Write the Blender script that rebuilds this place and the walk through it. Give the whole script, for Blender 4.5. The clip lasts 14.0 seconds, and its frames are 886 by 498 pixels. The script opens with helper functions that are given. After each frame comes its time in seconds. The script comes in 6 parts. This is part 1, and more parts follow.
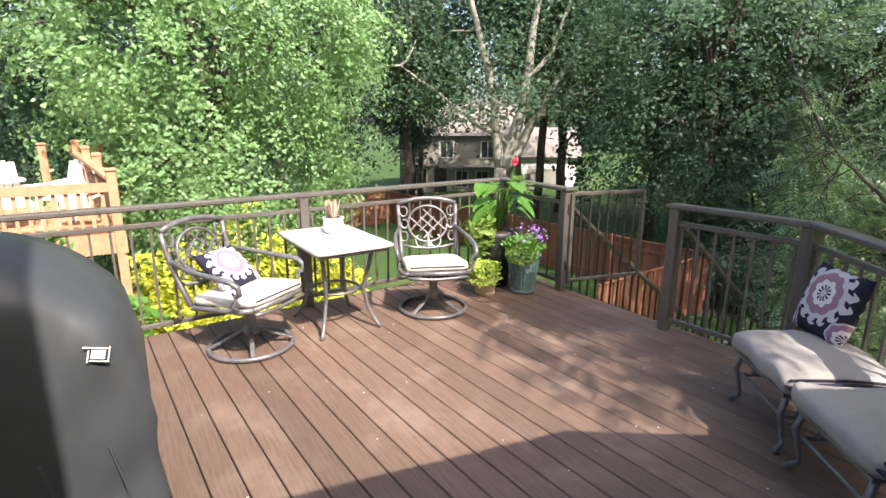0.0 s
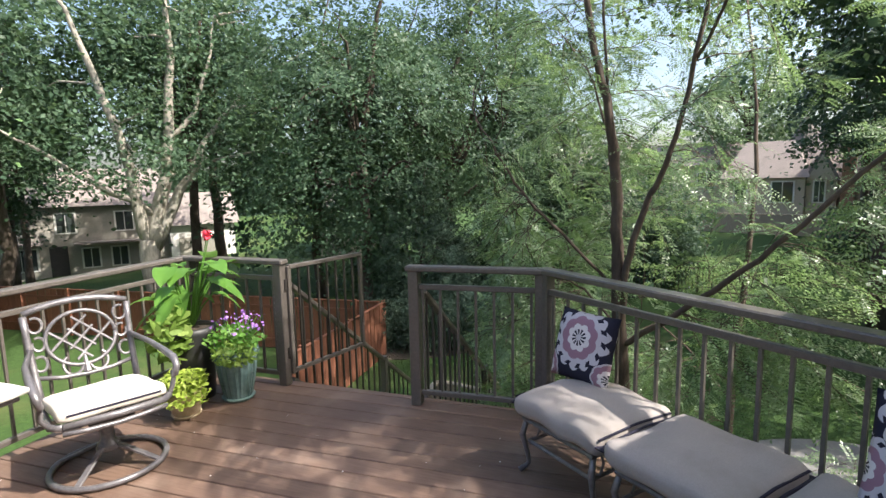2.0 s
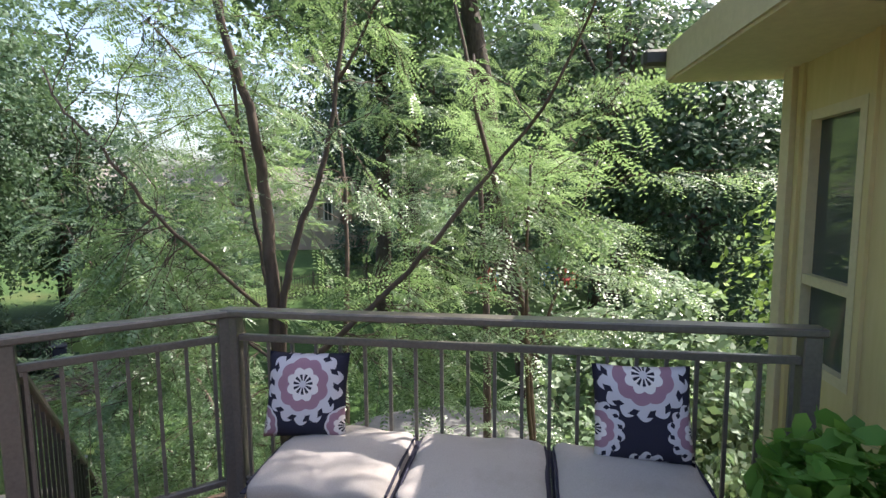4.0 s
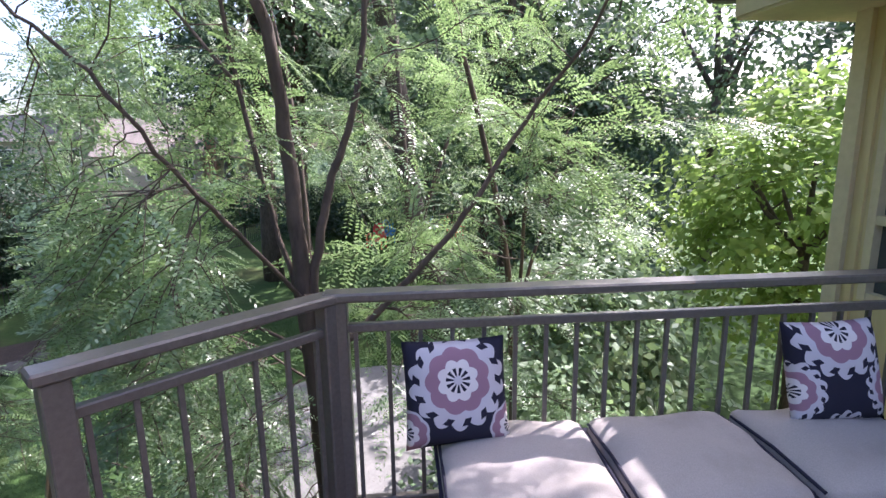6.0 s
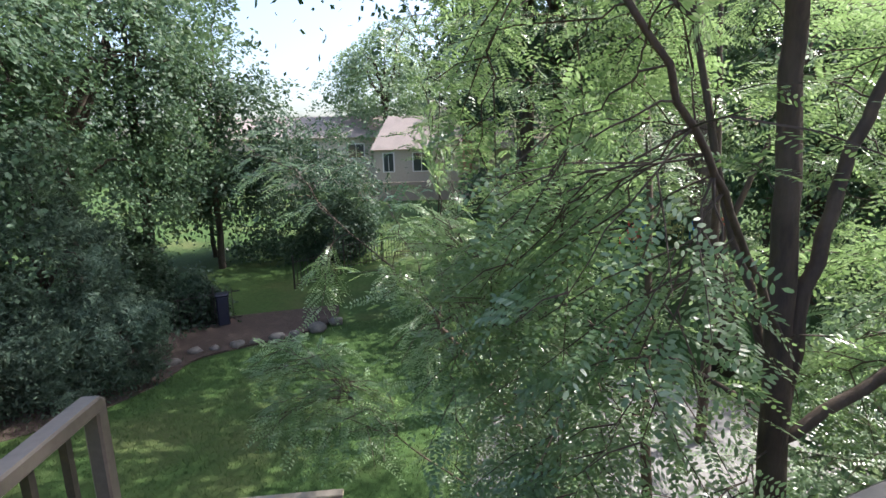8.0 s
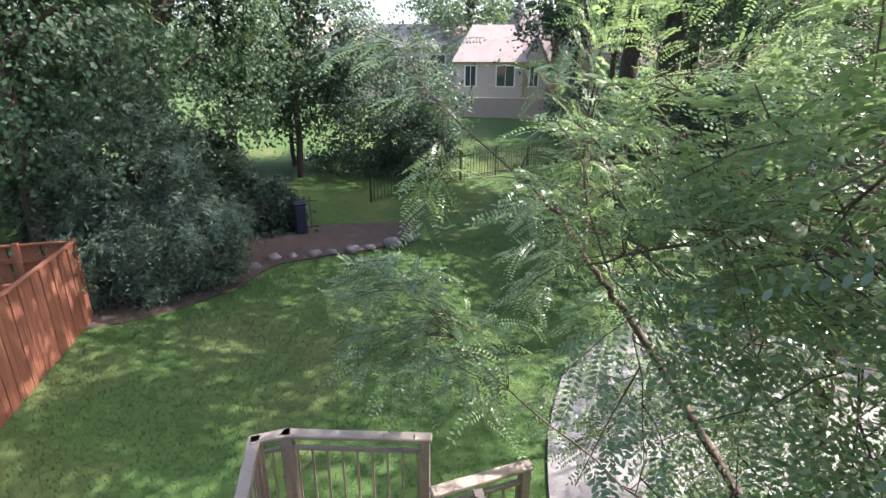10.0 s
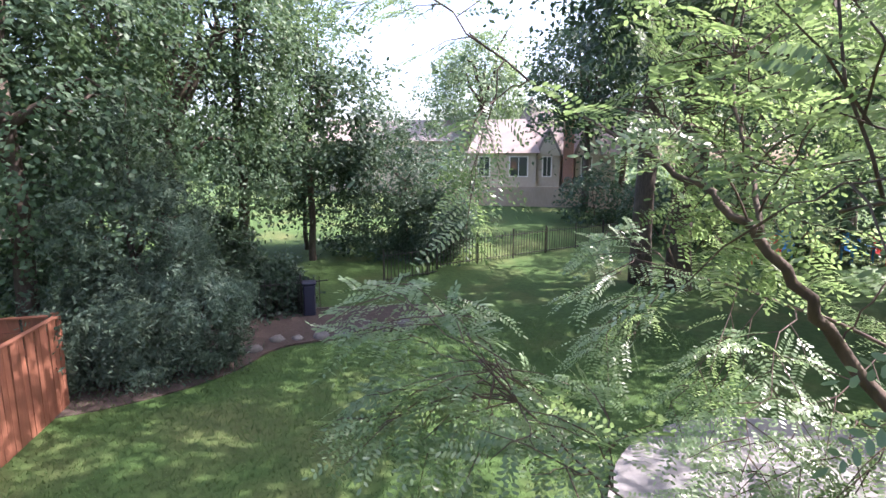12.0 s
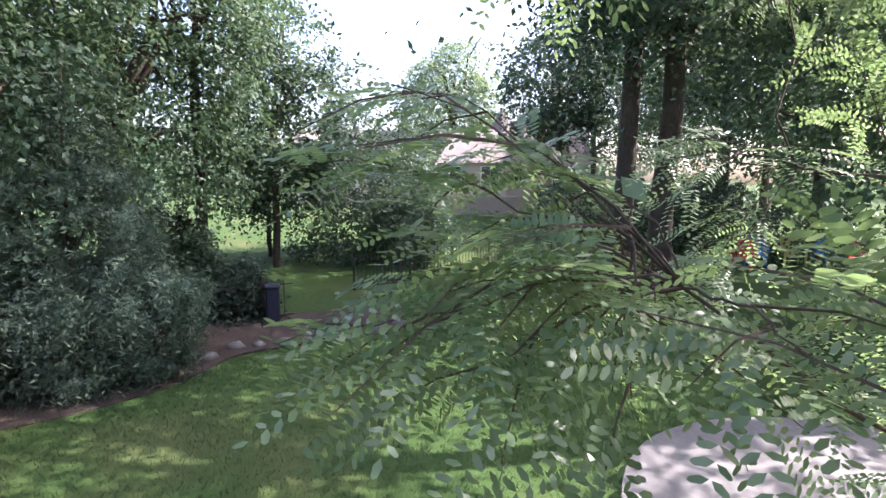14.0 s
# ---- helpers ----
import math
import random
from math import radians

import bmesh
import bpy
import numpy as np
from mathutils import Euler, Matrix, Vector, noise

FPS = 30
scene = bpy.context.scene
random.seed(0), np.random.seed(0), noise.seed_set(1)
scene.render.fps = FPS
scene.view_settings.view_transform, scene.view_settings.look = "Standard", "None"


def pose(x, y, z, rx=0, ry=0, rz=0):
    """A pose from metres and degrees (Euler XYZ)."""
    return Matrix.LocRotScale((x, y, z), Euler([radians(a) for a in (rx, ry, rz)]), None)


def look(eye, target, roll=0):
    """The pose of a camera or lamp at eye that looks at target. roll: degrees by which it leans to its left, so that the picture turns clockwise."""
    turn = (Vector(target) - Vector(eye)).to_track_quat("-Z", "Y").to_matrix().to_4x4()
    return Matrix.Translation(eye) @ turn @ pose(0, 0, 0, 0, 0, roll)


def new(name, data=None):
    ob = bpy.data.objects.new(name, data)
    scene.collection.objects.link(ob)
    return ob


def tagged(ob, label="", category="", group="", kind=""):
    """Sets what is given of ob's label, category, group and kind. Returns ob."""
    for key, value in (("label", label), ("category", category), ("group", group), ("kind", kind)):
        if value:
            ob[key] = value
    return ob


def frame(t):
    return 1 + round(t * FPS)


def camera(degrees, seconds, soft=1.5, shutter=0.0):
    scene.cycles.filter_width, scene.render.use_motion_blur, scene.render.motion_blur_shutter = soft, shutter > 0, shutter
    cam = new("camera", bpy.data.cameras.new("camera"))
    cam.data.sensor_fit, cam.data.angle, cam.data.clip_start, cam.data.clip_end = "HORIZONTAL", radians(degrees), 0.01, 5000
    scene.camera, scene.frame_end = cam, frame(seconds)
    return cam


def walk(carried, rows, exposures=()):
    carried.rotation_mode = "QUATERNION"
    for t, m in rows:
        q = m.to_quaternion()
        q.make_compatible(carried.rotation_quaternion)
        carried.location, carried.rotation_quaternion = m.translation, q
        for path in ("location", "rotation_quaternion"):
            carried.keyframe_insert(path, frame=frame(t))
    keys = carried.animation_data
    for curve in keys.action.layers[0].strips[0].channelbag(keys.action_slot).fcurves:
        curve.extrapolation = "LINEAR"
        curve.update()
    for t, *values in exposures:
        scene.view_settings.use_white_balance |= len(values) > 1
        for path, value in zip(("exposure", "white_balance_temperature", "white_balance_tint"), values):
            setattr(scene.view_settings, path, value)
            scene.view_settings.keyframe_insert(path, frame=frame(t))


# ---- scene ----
cam = camera(80.8, 14.0)
PATH = [
    (0, (3.166, -3.256, 1.462), (1.528, -2.212, 0.984), 0.3),
    (0.4, (2.996, -3.205, 1.449), (1.362, -2.159, 0.966), 0.4),
    (0.7, (2.897, -3.160, 1.418), (1.268, -2.085, 0.984), 0.2),
    (1, (2.781, -3.076, 1.395), (1.280, -1.798, 1.058), -0.6),
    (1.5, (2.613, -2.988, 1.395), (1.446, -1.384, 1.137), -1.0),
    (1.8, (2.501, -2.978, 1.422), (1.586, -1.219, 1.178), -1.3),
    (2.2, (2.289, -2.978, 1.459), (1.784, -1.060, 1.199), -1.0),
    (2.6, (2.245, -2.905, 1.405), (2.054, -0.923, 1.206), -0.8),
    (3, (2.110, -2.755, 1.496), (2.256, -0.778, 1.228), -1.3),
    (3.7, (1.746, -2.618, 1.460), (2.498, -0.777, 1.249), -0.6),
    (5.8, (0.998, -1.574, 1.418), (2.375, -0.171, 1.045), -0.5),
    (6, (0.942, -1.503, 1.419), (2.277, -0.065, 1.034), -0.9),
    (6.5, (0.802, -1.294, 1.392), (1.992, 0.261, 0.985), -1.5),
    (7, (0.659, -1.010, 1.382), (1.739, 0.613, 0.936), -1.5),
    (7.5, (0.648, -0.653, 1.374), (1.432, 1.136, 0.944), -1.0),
    (8, (0.582, -0.316, 1.323), (1.168, 1.556, 0.934), -1.6),
    (8.5, (0.559, -0.119, 1.334), (1.040, 1.775, 0.909), -1.8),
    (9, (0.534, 0.180, 1.277), (0.899, 2.040, 0.638), -0.3),
    (9.2, (0.514, 0.261, 1.241), (0.850, 2.091, 0.509), 0.4),
    (11.3, (0.448, 1.197, 0.630), (0.734, 3.127, 0.190), -0.2),
    (11.5, (0.451, 1.288, 0.560), (0.730, 3.227, 0.159), -0.0),
    (12, (0.448, 1.508, 0.394), (0.723, 3.462, 0.068), 0.0),
    (12.5, (0.426, 1.776, 0.217), (0.699, 3.729, -0.121), 0.2),
    (13, (0.357, 1.991, 0.049), (0.650, 3.941, -0.284), 0.5),
    (13.5, (0.326, 2.216, -0.138), (0.668, 4.165, -0.424), 0.2),
    (14, (0.347, 2.442, -0.296), (0.747, 4.385, -0.551), 0.3),
]
K = 1.1                                       # the plan below is drawn a tenth too small; K brings it to metres
walk(cam, [(t, look(Vector(e) * K, Vector(g) * K, r)) for t, e, g, r in PATH],
     exposures=((0, 1.4, 6550, 12), (2.0, 1.3, 6500, 10), (2.5, 1.3, 6500, 10), (3.7, 1.5, 6500, 11), (6, 1.75, 5950, 25), (6.5, 1.75, 6000, 25), (7, 1.42, 6350, 16), (8, 1.5, 6200, 14), (9.2, 1.85, 6300, 18), (11.3, 2.25, 6250, 26), (14, 2.12, 6200, 28)))

# ---------- light ----------
SUN_EL, SUN_AZ = radians(50), radians(88)      # azimuth clockwise from +y
world = bpy.data.worlds.new("world")
scene.world = world
world.use_nodes = True
wn = world.node_tree
sky = wn.nodes.new("ShaderNodeTexSky")
sky.sky_type, sky.sun_disc = "NISHITA", False
sky.sun_elevation, sky.sun_rotation = SUN_EL, SUN_AZ
sky.dust_density = 4.0
wn.links.new(sky.outputs[0], wn.nodes["Background"].inputs[0])
wn.nodes["Background"].inputs[1].default_value = 0.15
sun_data = bpy.data.lights.new("sun", "SUN")
sun_data.energy, sun_data.angle, sun_data.color = 4.0, radians(0.53), (1.0, 0.95, 0.86)
sun = new("sun", sun_data)
sd = Vector((math.sin(SUN_AZ) * math.cos(SUN_EL), math.cos(SUN_AZ) * math.cos(SUN_EL), math.sin(SUN_EL)))
sun.matrix_world = look(sd * 60, (0, 0, 0))


# ---------- materials ----------
def nodes_of(name):
    m = bpy.data.materials.new(name)
    m.use_nodes = True
    nt = m.node_tree
    return m, nt, nt.nodes["Principled BSDF"]


def add(nt, kind, **values):
    n = nt.nodes.new(kind)
    for k, v in values.items():
        n.inputs[k].default_value = v
    return n


def mixed(nt, fac, a, b, mode="MIX"):
    n = nt.nodes.new("ShaderNodeMix")
    n.data_type, n.blend_type = "RGBA", mode
    for sock, v in ((n.inputs[0], fac), (n.inputs[6], a), (n.inputs[7], b)):
        if isinstance(v, bpy.types.NodeSocket):
            nt.links.new(v, sock)
        elif isinstance(v, (int, float)):
            sock.default_value = v
        else:
            sock.default_value = (*v, 1)
    return n.outputs[2]


def ramp(nt, value, lo, hi):
    n = nt.nodes.new("ShaderNodeMapRange")
    n.inputs[1].default_value, n.inputs[2].default_value = lo, hi
    nt.links.new(value, n.inputs[0])
    return n.outputs[0]


def noise_of(nt, scale, detail=4, stretch=(1, 1, 1), coords="Object", rough=0.6):
    tc = nt.nodes.new("ShaderNodeTexCoord")
    mp = nt.nodes.new("ShaderNodeMapping")
    mp.inputs["Scale"].default_value = stretch
    nt.links.new(tc.outputs[coords], mp.inputs[0])
    n = add(nt, "ShaderNodeTexNoise", Scale=scale, Detail=detail, Roughness=rough)
    nt.links.new(mp.outputs[0], n.inputs["Vector"])
    return n.outputs[0]


def surface(name, c1, c2, scale=30, stain=None, stain_scale=2.0, stain_amount=0.5, rough=(0.5, 0.8), bump=0.2, bump_dist=0.004,
            metal=0.0, stretch=(1, 1, 1), pieces=False, vary=0.25, spec=0.5):
    """Grain between two colours, broad stains in a third, relief; pieces: each object differs a little."""
    m, nt, p = nodes_of(name)
    fine = noise_of(nt, scale, 6, stretch)
    col = mixed(nt, ramp(nt, fine, 0.32, 0.68), c1, c2)
    broad = noise_of(nt, stain_scale, 5)
    if stain:
        k = ramp(nt, broad, 0.5, 0.72)
        mul = nt.nodes.new("ShaderNodeMath")
        mul.operation = "MULTIPLY"
        nt.links.new(k, mul.inputs[0])
        mul.inputs[1].default_value = stain_amount
        col = mixed(nt, mul.outputs[0], col, stain)
    if pieces:
        oi = nt.nodes.new("ShaderNodeObjectInfo")
        hsv = nt.nodes.new("ShaderNodeHueSaturation")
        mr = nt.nodes.new("ShaderNodeMapRange")
        mr.inputs[3].default_value, mr.inputs[4].default_value = 1 - vary, 1 + vary
        nt.links.new(oi.outputs["Random"], mr.inputs[0])
        nt.links.new(mr.outputs[0], hsv.inputs["Value"])
        nt.links.new(col, hsv.inputs["Color"])
        col = hsv.outputs[0]
    nt.links.new(col, p.inputs["Base Color"])
    mr = nt.nodes.new("ShaderNodeMapRange")
    mr.inputs[3].default_value, mr.inputs[4].default_value = rough
    nt.links.new(broad, mr.inputs[0])
    nt.links.new(mr.outputs[0], p.inputs["Roughness"])
    p.inputs["Metallic"].default_value = metal
    p.inputs["Specular IOR Level"].default_value = spec
    if bump:
        b = add(nt, "ShaderNodeBump", Strength=bump, Distance=bump_dist)
        nt.links.new(fine, b.inputs["Height"])
        nt.links.new(b.outputs[0], p.inputs["Normal"])
    return m


def leafy(name, c1, c2, c3, through_light=0.35, rough=0.45, spec=0.22, glow=0.3):
    """Foliage: colour differs from leaf to leaf, light shines through."""
    m, nt, p = nodes_of(name)
    geo = nt.nodes.new("ShaderNodeNewGeometry")
    rnd = geo.outputs["Random Per Island"]
    col = mixed(nt, ramp(nt, rnd, 0.0, 0.6), c1, c2)
    col = mixed(nt, ramp(nt, rnd, 0.75, 1.0), col, c3)
    patch = noise_of(nt, 0.9, 3)
    col = mixed(nt, ramp(nt, patch, 0.4, 0.75), col, [x * 0.7 for x in c1])
    nt.links.new(col, p.inputs["Base Color"])
    p.inputs["Roughness"].default_value = rough
    p.inputs["Specular IOR Level"].default_value = spec
    tr = nt.nodes.new("ShaderNodeBsdfTranslucent")
    bright = mixed(nt, glow, col, (0.34, 0.5, 0.13))
    nt.links.new(bright, tr.inputs[0])
    mx = nt.nodes.new("ShaderNodeMixShader")
    mx.inputs[0].default_value = through_light
    nt.links.new(p.outputs[0], mx.inputs[1])
    nt.links.new(tr.outputs[0], mx.inputs[2])
    nt.links.new(mx.outputs[0], nt.nodes["Material Output"].inputs[0])
    return m


M = {}
M["board"] = surface("deck_stain", (0.108, 0.064, 0.045), (0.165, 0.104, 0.076), 9, (0.25, 0.18, 0.14), 3.0, 0.55, (0.5, 0.75), 0.35, 0.003, stretch=(0.6, 9, 9), pieces=True, vary=0.22)
M["frame_wood"] = surface("deck_frame", (0.12, 0.055, 0.035), (0.18, 0.085, 0.055), 12, (0.25, 0.15, 0.1), 2.0, 0.4)
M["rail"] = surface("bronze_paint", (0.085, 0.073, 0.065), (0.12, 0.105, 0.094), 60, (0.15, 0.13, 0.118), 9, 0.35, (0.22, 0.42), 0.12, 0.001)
M["rail_worn"] = surface("weathered_bronze", (0.2, 0.165, 0.13), (0.28, 0.235, 0.19), 50, (0.36, 0.32, 0.27), 6, 0.5, (0.45, 0.7), 0.2, 0.001)
M["iron"] = surface("black_iron", (0.02, 0.018, 0.017), (0.045, 0.038, 0.034), 80, (0.1, 0.08, 0.06), 12, 0.3, (0.35, 0.55), 0.15, 0.001)
M["cast"] = surface("cast_aluminium", (0.12, 0.112, 0.119), (0.18, 0.168, 0.176), 70, (0.3, 0.28, 0.285), 14, 0.5, (0.3, 0.5), 0.25, 0.001, metal=0.35)
M["cushion"] = surface("cushion_cloth", (0.62, 0.57, 0.5), (0.72, 0.67, 0.6), 220, (0.5, 0.45, 0.38), 5, 0.4, (0.85, 0.95), 0.3, 0.001, spec=0.2)
M["cushion_grey"] = surface("cushion_taupe", (0.29, 0.258, 0.245), (0.36, 0.322, 0.305), 240, (0.22, 0.19, 0.165), 5, 0.4, (0.85, 0.95), 0.3, 0.001, spec=0.2)
M["navy"] = surface("navy_cloth", (0.018, 0.017, 0.03), (0.032, 0.03, 0.048), 260, None, 5, 0, (0.85, 0.95), 0.3, 0.001, spec=0.2)
M["cover"] = surface("grill_cover", (0.04, 0.043, 0.048), (0.055, 0.058, 0.063), 300, (0.085, 0.088, 0.092), 3, 0.5, (0.38, 0.55), 0.15, 0.001)
M["white"] = surface("white_paint", (0.74, 0.72, 0.68), (0.82, 0.8, 0.77), 40, (0.6, 0.57, 0.5), 4, 0.3, (0.4, 0.6), 0.1, 0.001)
M["stone_top"] = surface("table_stone", (0.6, 0.58, 0.54), (0.74, 0.72, 0.68), 55, (0.5, 0.47, 0.42), 7, 0.4, (0.3, 0.5), 0.08, 0.001)
M["glaze"] = surface("green_glaze", (0.075, 0.13, 0.13), (0.12, 0.19, 0.185), 25, (0.2, 0.27, 0.25), 9, 0.6, (0.2, 0.4), 0.15, 0.002)
M["black_pot"] = surface("black_pot", (0.018, 0.018, 0.02), (0.03, 0.03, 0.032), 60, (0.06, 0.055, 0.05), 8, 0.4, (0.45, 0.6))
M["clay"] = surface("terracotta", (0.4, 0.3, 0.2), (0.5, 0.4, 0.28), 50, (0.3, 0.24, 0.14), 10, 0.5, (0.7, 0.9))
M["soil"] = surface("soil", (0.03, 0.02, 0.014), (0.06, 0.042, 0.03), 60, None, 5, 0, (0.9, 1), 0.6, 0.01)
M["siding"] = surface("tan_siding", (0.5, 0.4, 0.2), (0.56, 0.45, 0.24), 25, (0.44, 0.35, 0.18), 1.5, 0.4, (0.6, 0.8), 0.15, 0.002, stretch=(1, 1, 0.15))
M["trim_tan"] = surface("tan_trim", (0.5, 0.42, 0.27), (0.57, 0.48, 0.31), 25, None, 2, 0, (0.5, 0.7), 0.1, 0.002)
M["gutter"] = surface("dark_gutter", (0.04, 0.035, 0.033), (0.06, 0.052, 0.048), 30, None, 2, 0, (0.35, 0.5), 0.05, 0.001)
M["shingle"] = surface("roof_shingle", (0.1, 0.09, 0.08), (0.2, 0.18, 0.16), 40, (0.26, 0.24, 0.22), 3, 0.5, (0.8, 0.95), 0.5, 0.01)
M["shingle_light"] = surface("pale_shingle", (0.21, 0.175, 0.16), (0.29, 0.25, 0.23), 20, (0.16, 0.135, 0.125), 1.0, 0.5, (0.8, 0.95), 0.4, 0.01)
M["fence"] = surface("cedar_stain", (0.17, 0.062, 0.035), (0.245, 0.095, 0.052), 10, (0.15, 0.055, 0.033), 1.2, 0.6, (0.65, 0.85), 0.3, 0.004, stretch=(8, 8, 0.5), pieces=True, vary=0.18)
M["cedar"] = surface("cedar_deck", (0.4, 0.205, 0.11), (0.5, 0.275, 0.16), 10, (0.31, 0.155, 0.085), 2, 0.5, (0.6, 0.8), 0.2, 0.003)
M["bark"] = surface("dark_bark", (0.045, 0.032, 0.024), (0.1, 0.076, 0.058), 22, (0.15, 0.12, 0.09), 2.5, 0.5, (0.8, 0.95), 0.9, 0.02, stretch=(1, 1, 0.25))
M["bark_grey"] = surface("grey_bark", (0.24, 0.215, 0.18), (0.4, 0.365, 0.31), 16, (0.4, 0.36, 0.31), 2, 0.5, (0.8, 0.95), 0.8, 0.02, stretch=(1, 1, 0.3))
M["bark_red"] = surface("reddish_bark", (0.05, 0.034, 0.026), (0.1, 0.068, 0.052), 26, (0.15, 0.11, 0.085), 4, 0.5, (0.75, 0.95), 0.9, 0.012, stretch=(1, 1, 0.25))
M["grass"] = surface("lawn_soil", (0.032, 0.064, 0.017), (0.053, 0.1, 0.027), 7, (0.115, 0.115, 0.048), 0.35, 0.6, (0.85, 1), 0.7, 0.03, spec=0.2)
M["mulch"] = surface("mulch", (0.035, 0.024, 0.019), (0.07, 0.048, 0.038), 18, (0.12, 0.088, 0.072), 3, 0.5, (0.9, 1), 0.8, 0.03)
M["concrete"] = surface("patio_concrete", (0.17, 0.163, 0.158), (0.215, 0.208, 0.2), 12, (0.14, 0.133, 0.125), 0.9, 0.5, (0.75, 0.9), 0.25, 0.004)
M["rock"] = surface("pale_rock", (0.1, 0.092, 0.085), (0.17, 0.158, 0.147), 9, (0.1, 0.09, 0.08), 3, 0.5, (0.8, 0.95), 0.6, 0.02)
M["wall_grey"] = surface("grey_siding", (0.3, 0.28, 0.24), (0.36, 0.335, 0.29), 8, (0.26, 0.245, 0.21), 0.6, 0.4, (0.7, 0.85), 0.1, 0.004)
M["wall_cream"] = surface("cream_siding", (0.46, 0.39, 0.31), (0.53, 0.46, 0.37), 8, (0.55, 0.48, 0.39), 0.6, 0.4, (0.7, 0.85), 0.1, 0.004)
M["tan_fence"] = surface("tan_fence", (0.36, 0.27, 0.2), (0.46, 0.36, 0.28), 6, (0.3, 0.23, 0.17), 0.5, 0.5, (0.8, 0.95), 0.2, 0.01, stretch=(6, 6, 0.4))
M["brick_far"] = surface("far_brick", (0.3, 0.16, 0.12), (0.4, 0.23, 0.18), 30, (0.24, 0.13, 0.1), 2, 0.5, (0.8, 0.95), 0.3, 0.01)
M["landing"] = surface("landing_boards", (0.38, 0.17, 0.1), (0.48, 0.24, 0.15), 9, (0.55, 0.34, 0.24), 3, 0.5, (0.6, 0.8), 0.3, 0.003, stretch=(0.6, 9, 9), pieces=True, vary=0.12)
M["red_paint"] = surface("red_plastic", (0.55, 0.05, 0.04), (0.62, 0.07, 0.05), 30, None, 3, 0, (0.35, 0.5), 0.02)
M["blue_paint"] = surface("blue_plastic", (0.03, 0.2, 0.5), (0.04, 0.25, 0.58), 30, None, 3, 0, (0.35, 0.5), 0.02)
M["yellow_paint"] = surface("pale_yellow_plastic", (0.6, 0.58, 0.25), (0.68, 0.65, 0.3), 30, None, 3, 0, (0.35, 0.5), 0.02)
M["bin"] = surface("dark_blue_plastic", (0.012, 0.014, 0.03), (0.02, 0.022, 0.045), 30, None, 3, 0, (0.4, 0.6), 0.02)
M["flower_red"] = surface("red_petals", (0.6, 0.02, 0.05), (0.7, 0.06, 0.1), 90, None, 3, 0, (0.6, 0.8), 0.1)
M["flower_purple"] = surface("purple_petals", (0.22, 0.08, 0.38), (0.4, 0.2, 0.55), 90, None, 3, 0, (0.6, 0.8), 0.1)
M["flower_white"] = surface("white_petals", (0.75, 0.72, 0.72), (0.85, 0.82, 0.8), 90, None, 3, 0, (0.6, 0.8), 0.1)
M["dry"] = surface("dried_stems", (0.42, 0.27, 0.2), (0.6, 0.42, 0.32), 90, None, 3, 0, (0.7, 0.9), 0.1)
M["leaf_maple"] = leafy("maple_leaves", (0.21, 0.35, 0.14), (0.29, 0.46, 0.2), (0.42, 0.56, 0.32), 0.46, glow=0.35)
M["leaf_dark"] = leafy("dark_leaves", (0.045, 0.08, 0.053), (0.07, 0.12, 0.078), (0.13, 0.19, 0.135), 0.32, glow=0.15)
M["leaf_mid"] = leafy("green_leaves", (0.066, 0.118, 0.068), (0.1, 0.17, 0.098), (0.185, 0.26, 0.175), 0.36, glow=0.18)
# locust: bright highlights are put into the palest third leaflet colour
M["leaf_locust"] = leafy("locust_leaflets", (0.115, 0.19, 0.1), (0.19, 0.29, 0.15), (0.38, 0.46, 0.32), 0.48, 0.33, 0.7, 0.4)
M["leaf_yellow"] = leafy("golden_leaves", (0.52, 0.54, 0.06), (0.66, 0.66, 0.1), (0.74, 0.71, 0.2), 0.45, glow=0.1)
M["leaf_lime"] = leafy("lime_leaves", (0.17, 0.27, 0.06), (0.26, 0.37, 0.09), (0.37, 0.46, 0.15), 0.52, glow=0.5)
M["leaf_juniper"] = leafy("juniper_needles", (0.078, 0.12, 0.085), (0.12, 0.175, 0.122), (0.22, 0.28, 0.21), 0.25, 0.7, 0.08, 0.1)
M["leaf_fern"] = leafy("fern_leaves", (0.3, 0.4, 0.06), (0.42, 0.52, 0.1), (0.54, 0.6, 0.2), 0.45)
M["leaf_pot"] = leafy("potted_leaves", (0.09, 0.22, 0.04), (0.15, 0.31, 0.06), (0.23, 0.39, 0.1), 0.42, 0.35)
M["leaf_white"] = leafy("pale_shrub_leaves", (0.14, 0.215, 0.12), (0.22, 0.3, 0.185), (0.44, 0.5, 0.4), 0.38)
M["blade"] = leafy("grass_blades", (0.035, 0.075, 0.022), (0.056, 0.11, 0.033), (0.1, 0.135, 0.054), 0.3, 0.5)


def glassy():
    m, nt, p = nodes_of("window_glass")
    p.inputs["Base Color"].default_value = (0.05, 0.06, 0.06, 1)
    p.inputs["Roughness"].default_value = 0.04
    p.inputs["Specular IOR Level"].default_value = 0.8
    return m


M["glass"] = glassy()


# ---------- mesh helpers ----------
def thing(name, at=(0, 0, 0), rz=0, label="", category="", group="", kind=""):
    e = new(name)
    e.empty_display_size = 0.1
    e.matrix_basis = pose(*at, 0, 0, rz)
    return tagged(e, label, category, group, kind)


def part(name, bm, material, parent=None, label="", smooth=False):
    """Links a bmesh as one mesh object under a thing or a part."""
    me = bpy.data.meshes.new(name)
    bm.normal_update()
    bm.to_mesh(me)
    bm.free()
    me.materials.append(material)
    if smooth:
        me.polygons.foreach_set("use_smooth", [True] * len(me.polygons))
    ob = new(name, me)
    if parent:
        ob.parent = parent
    return tagged(ob, label)


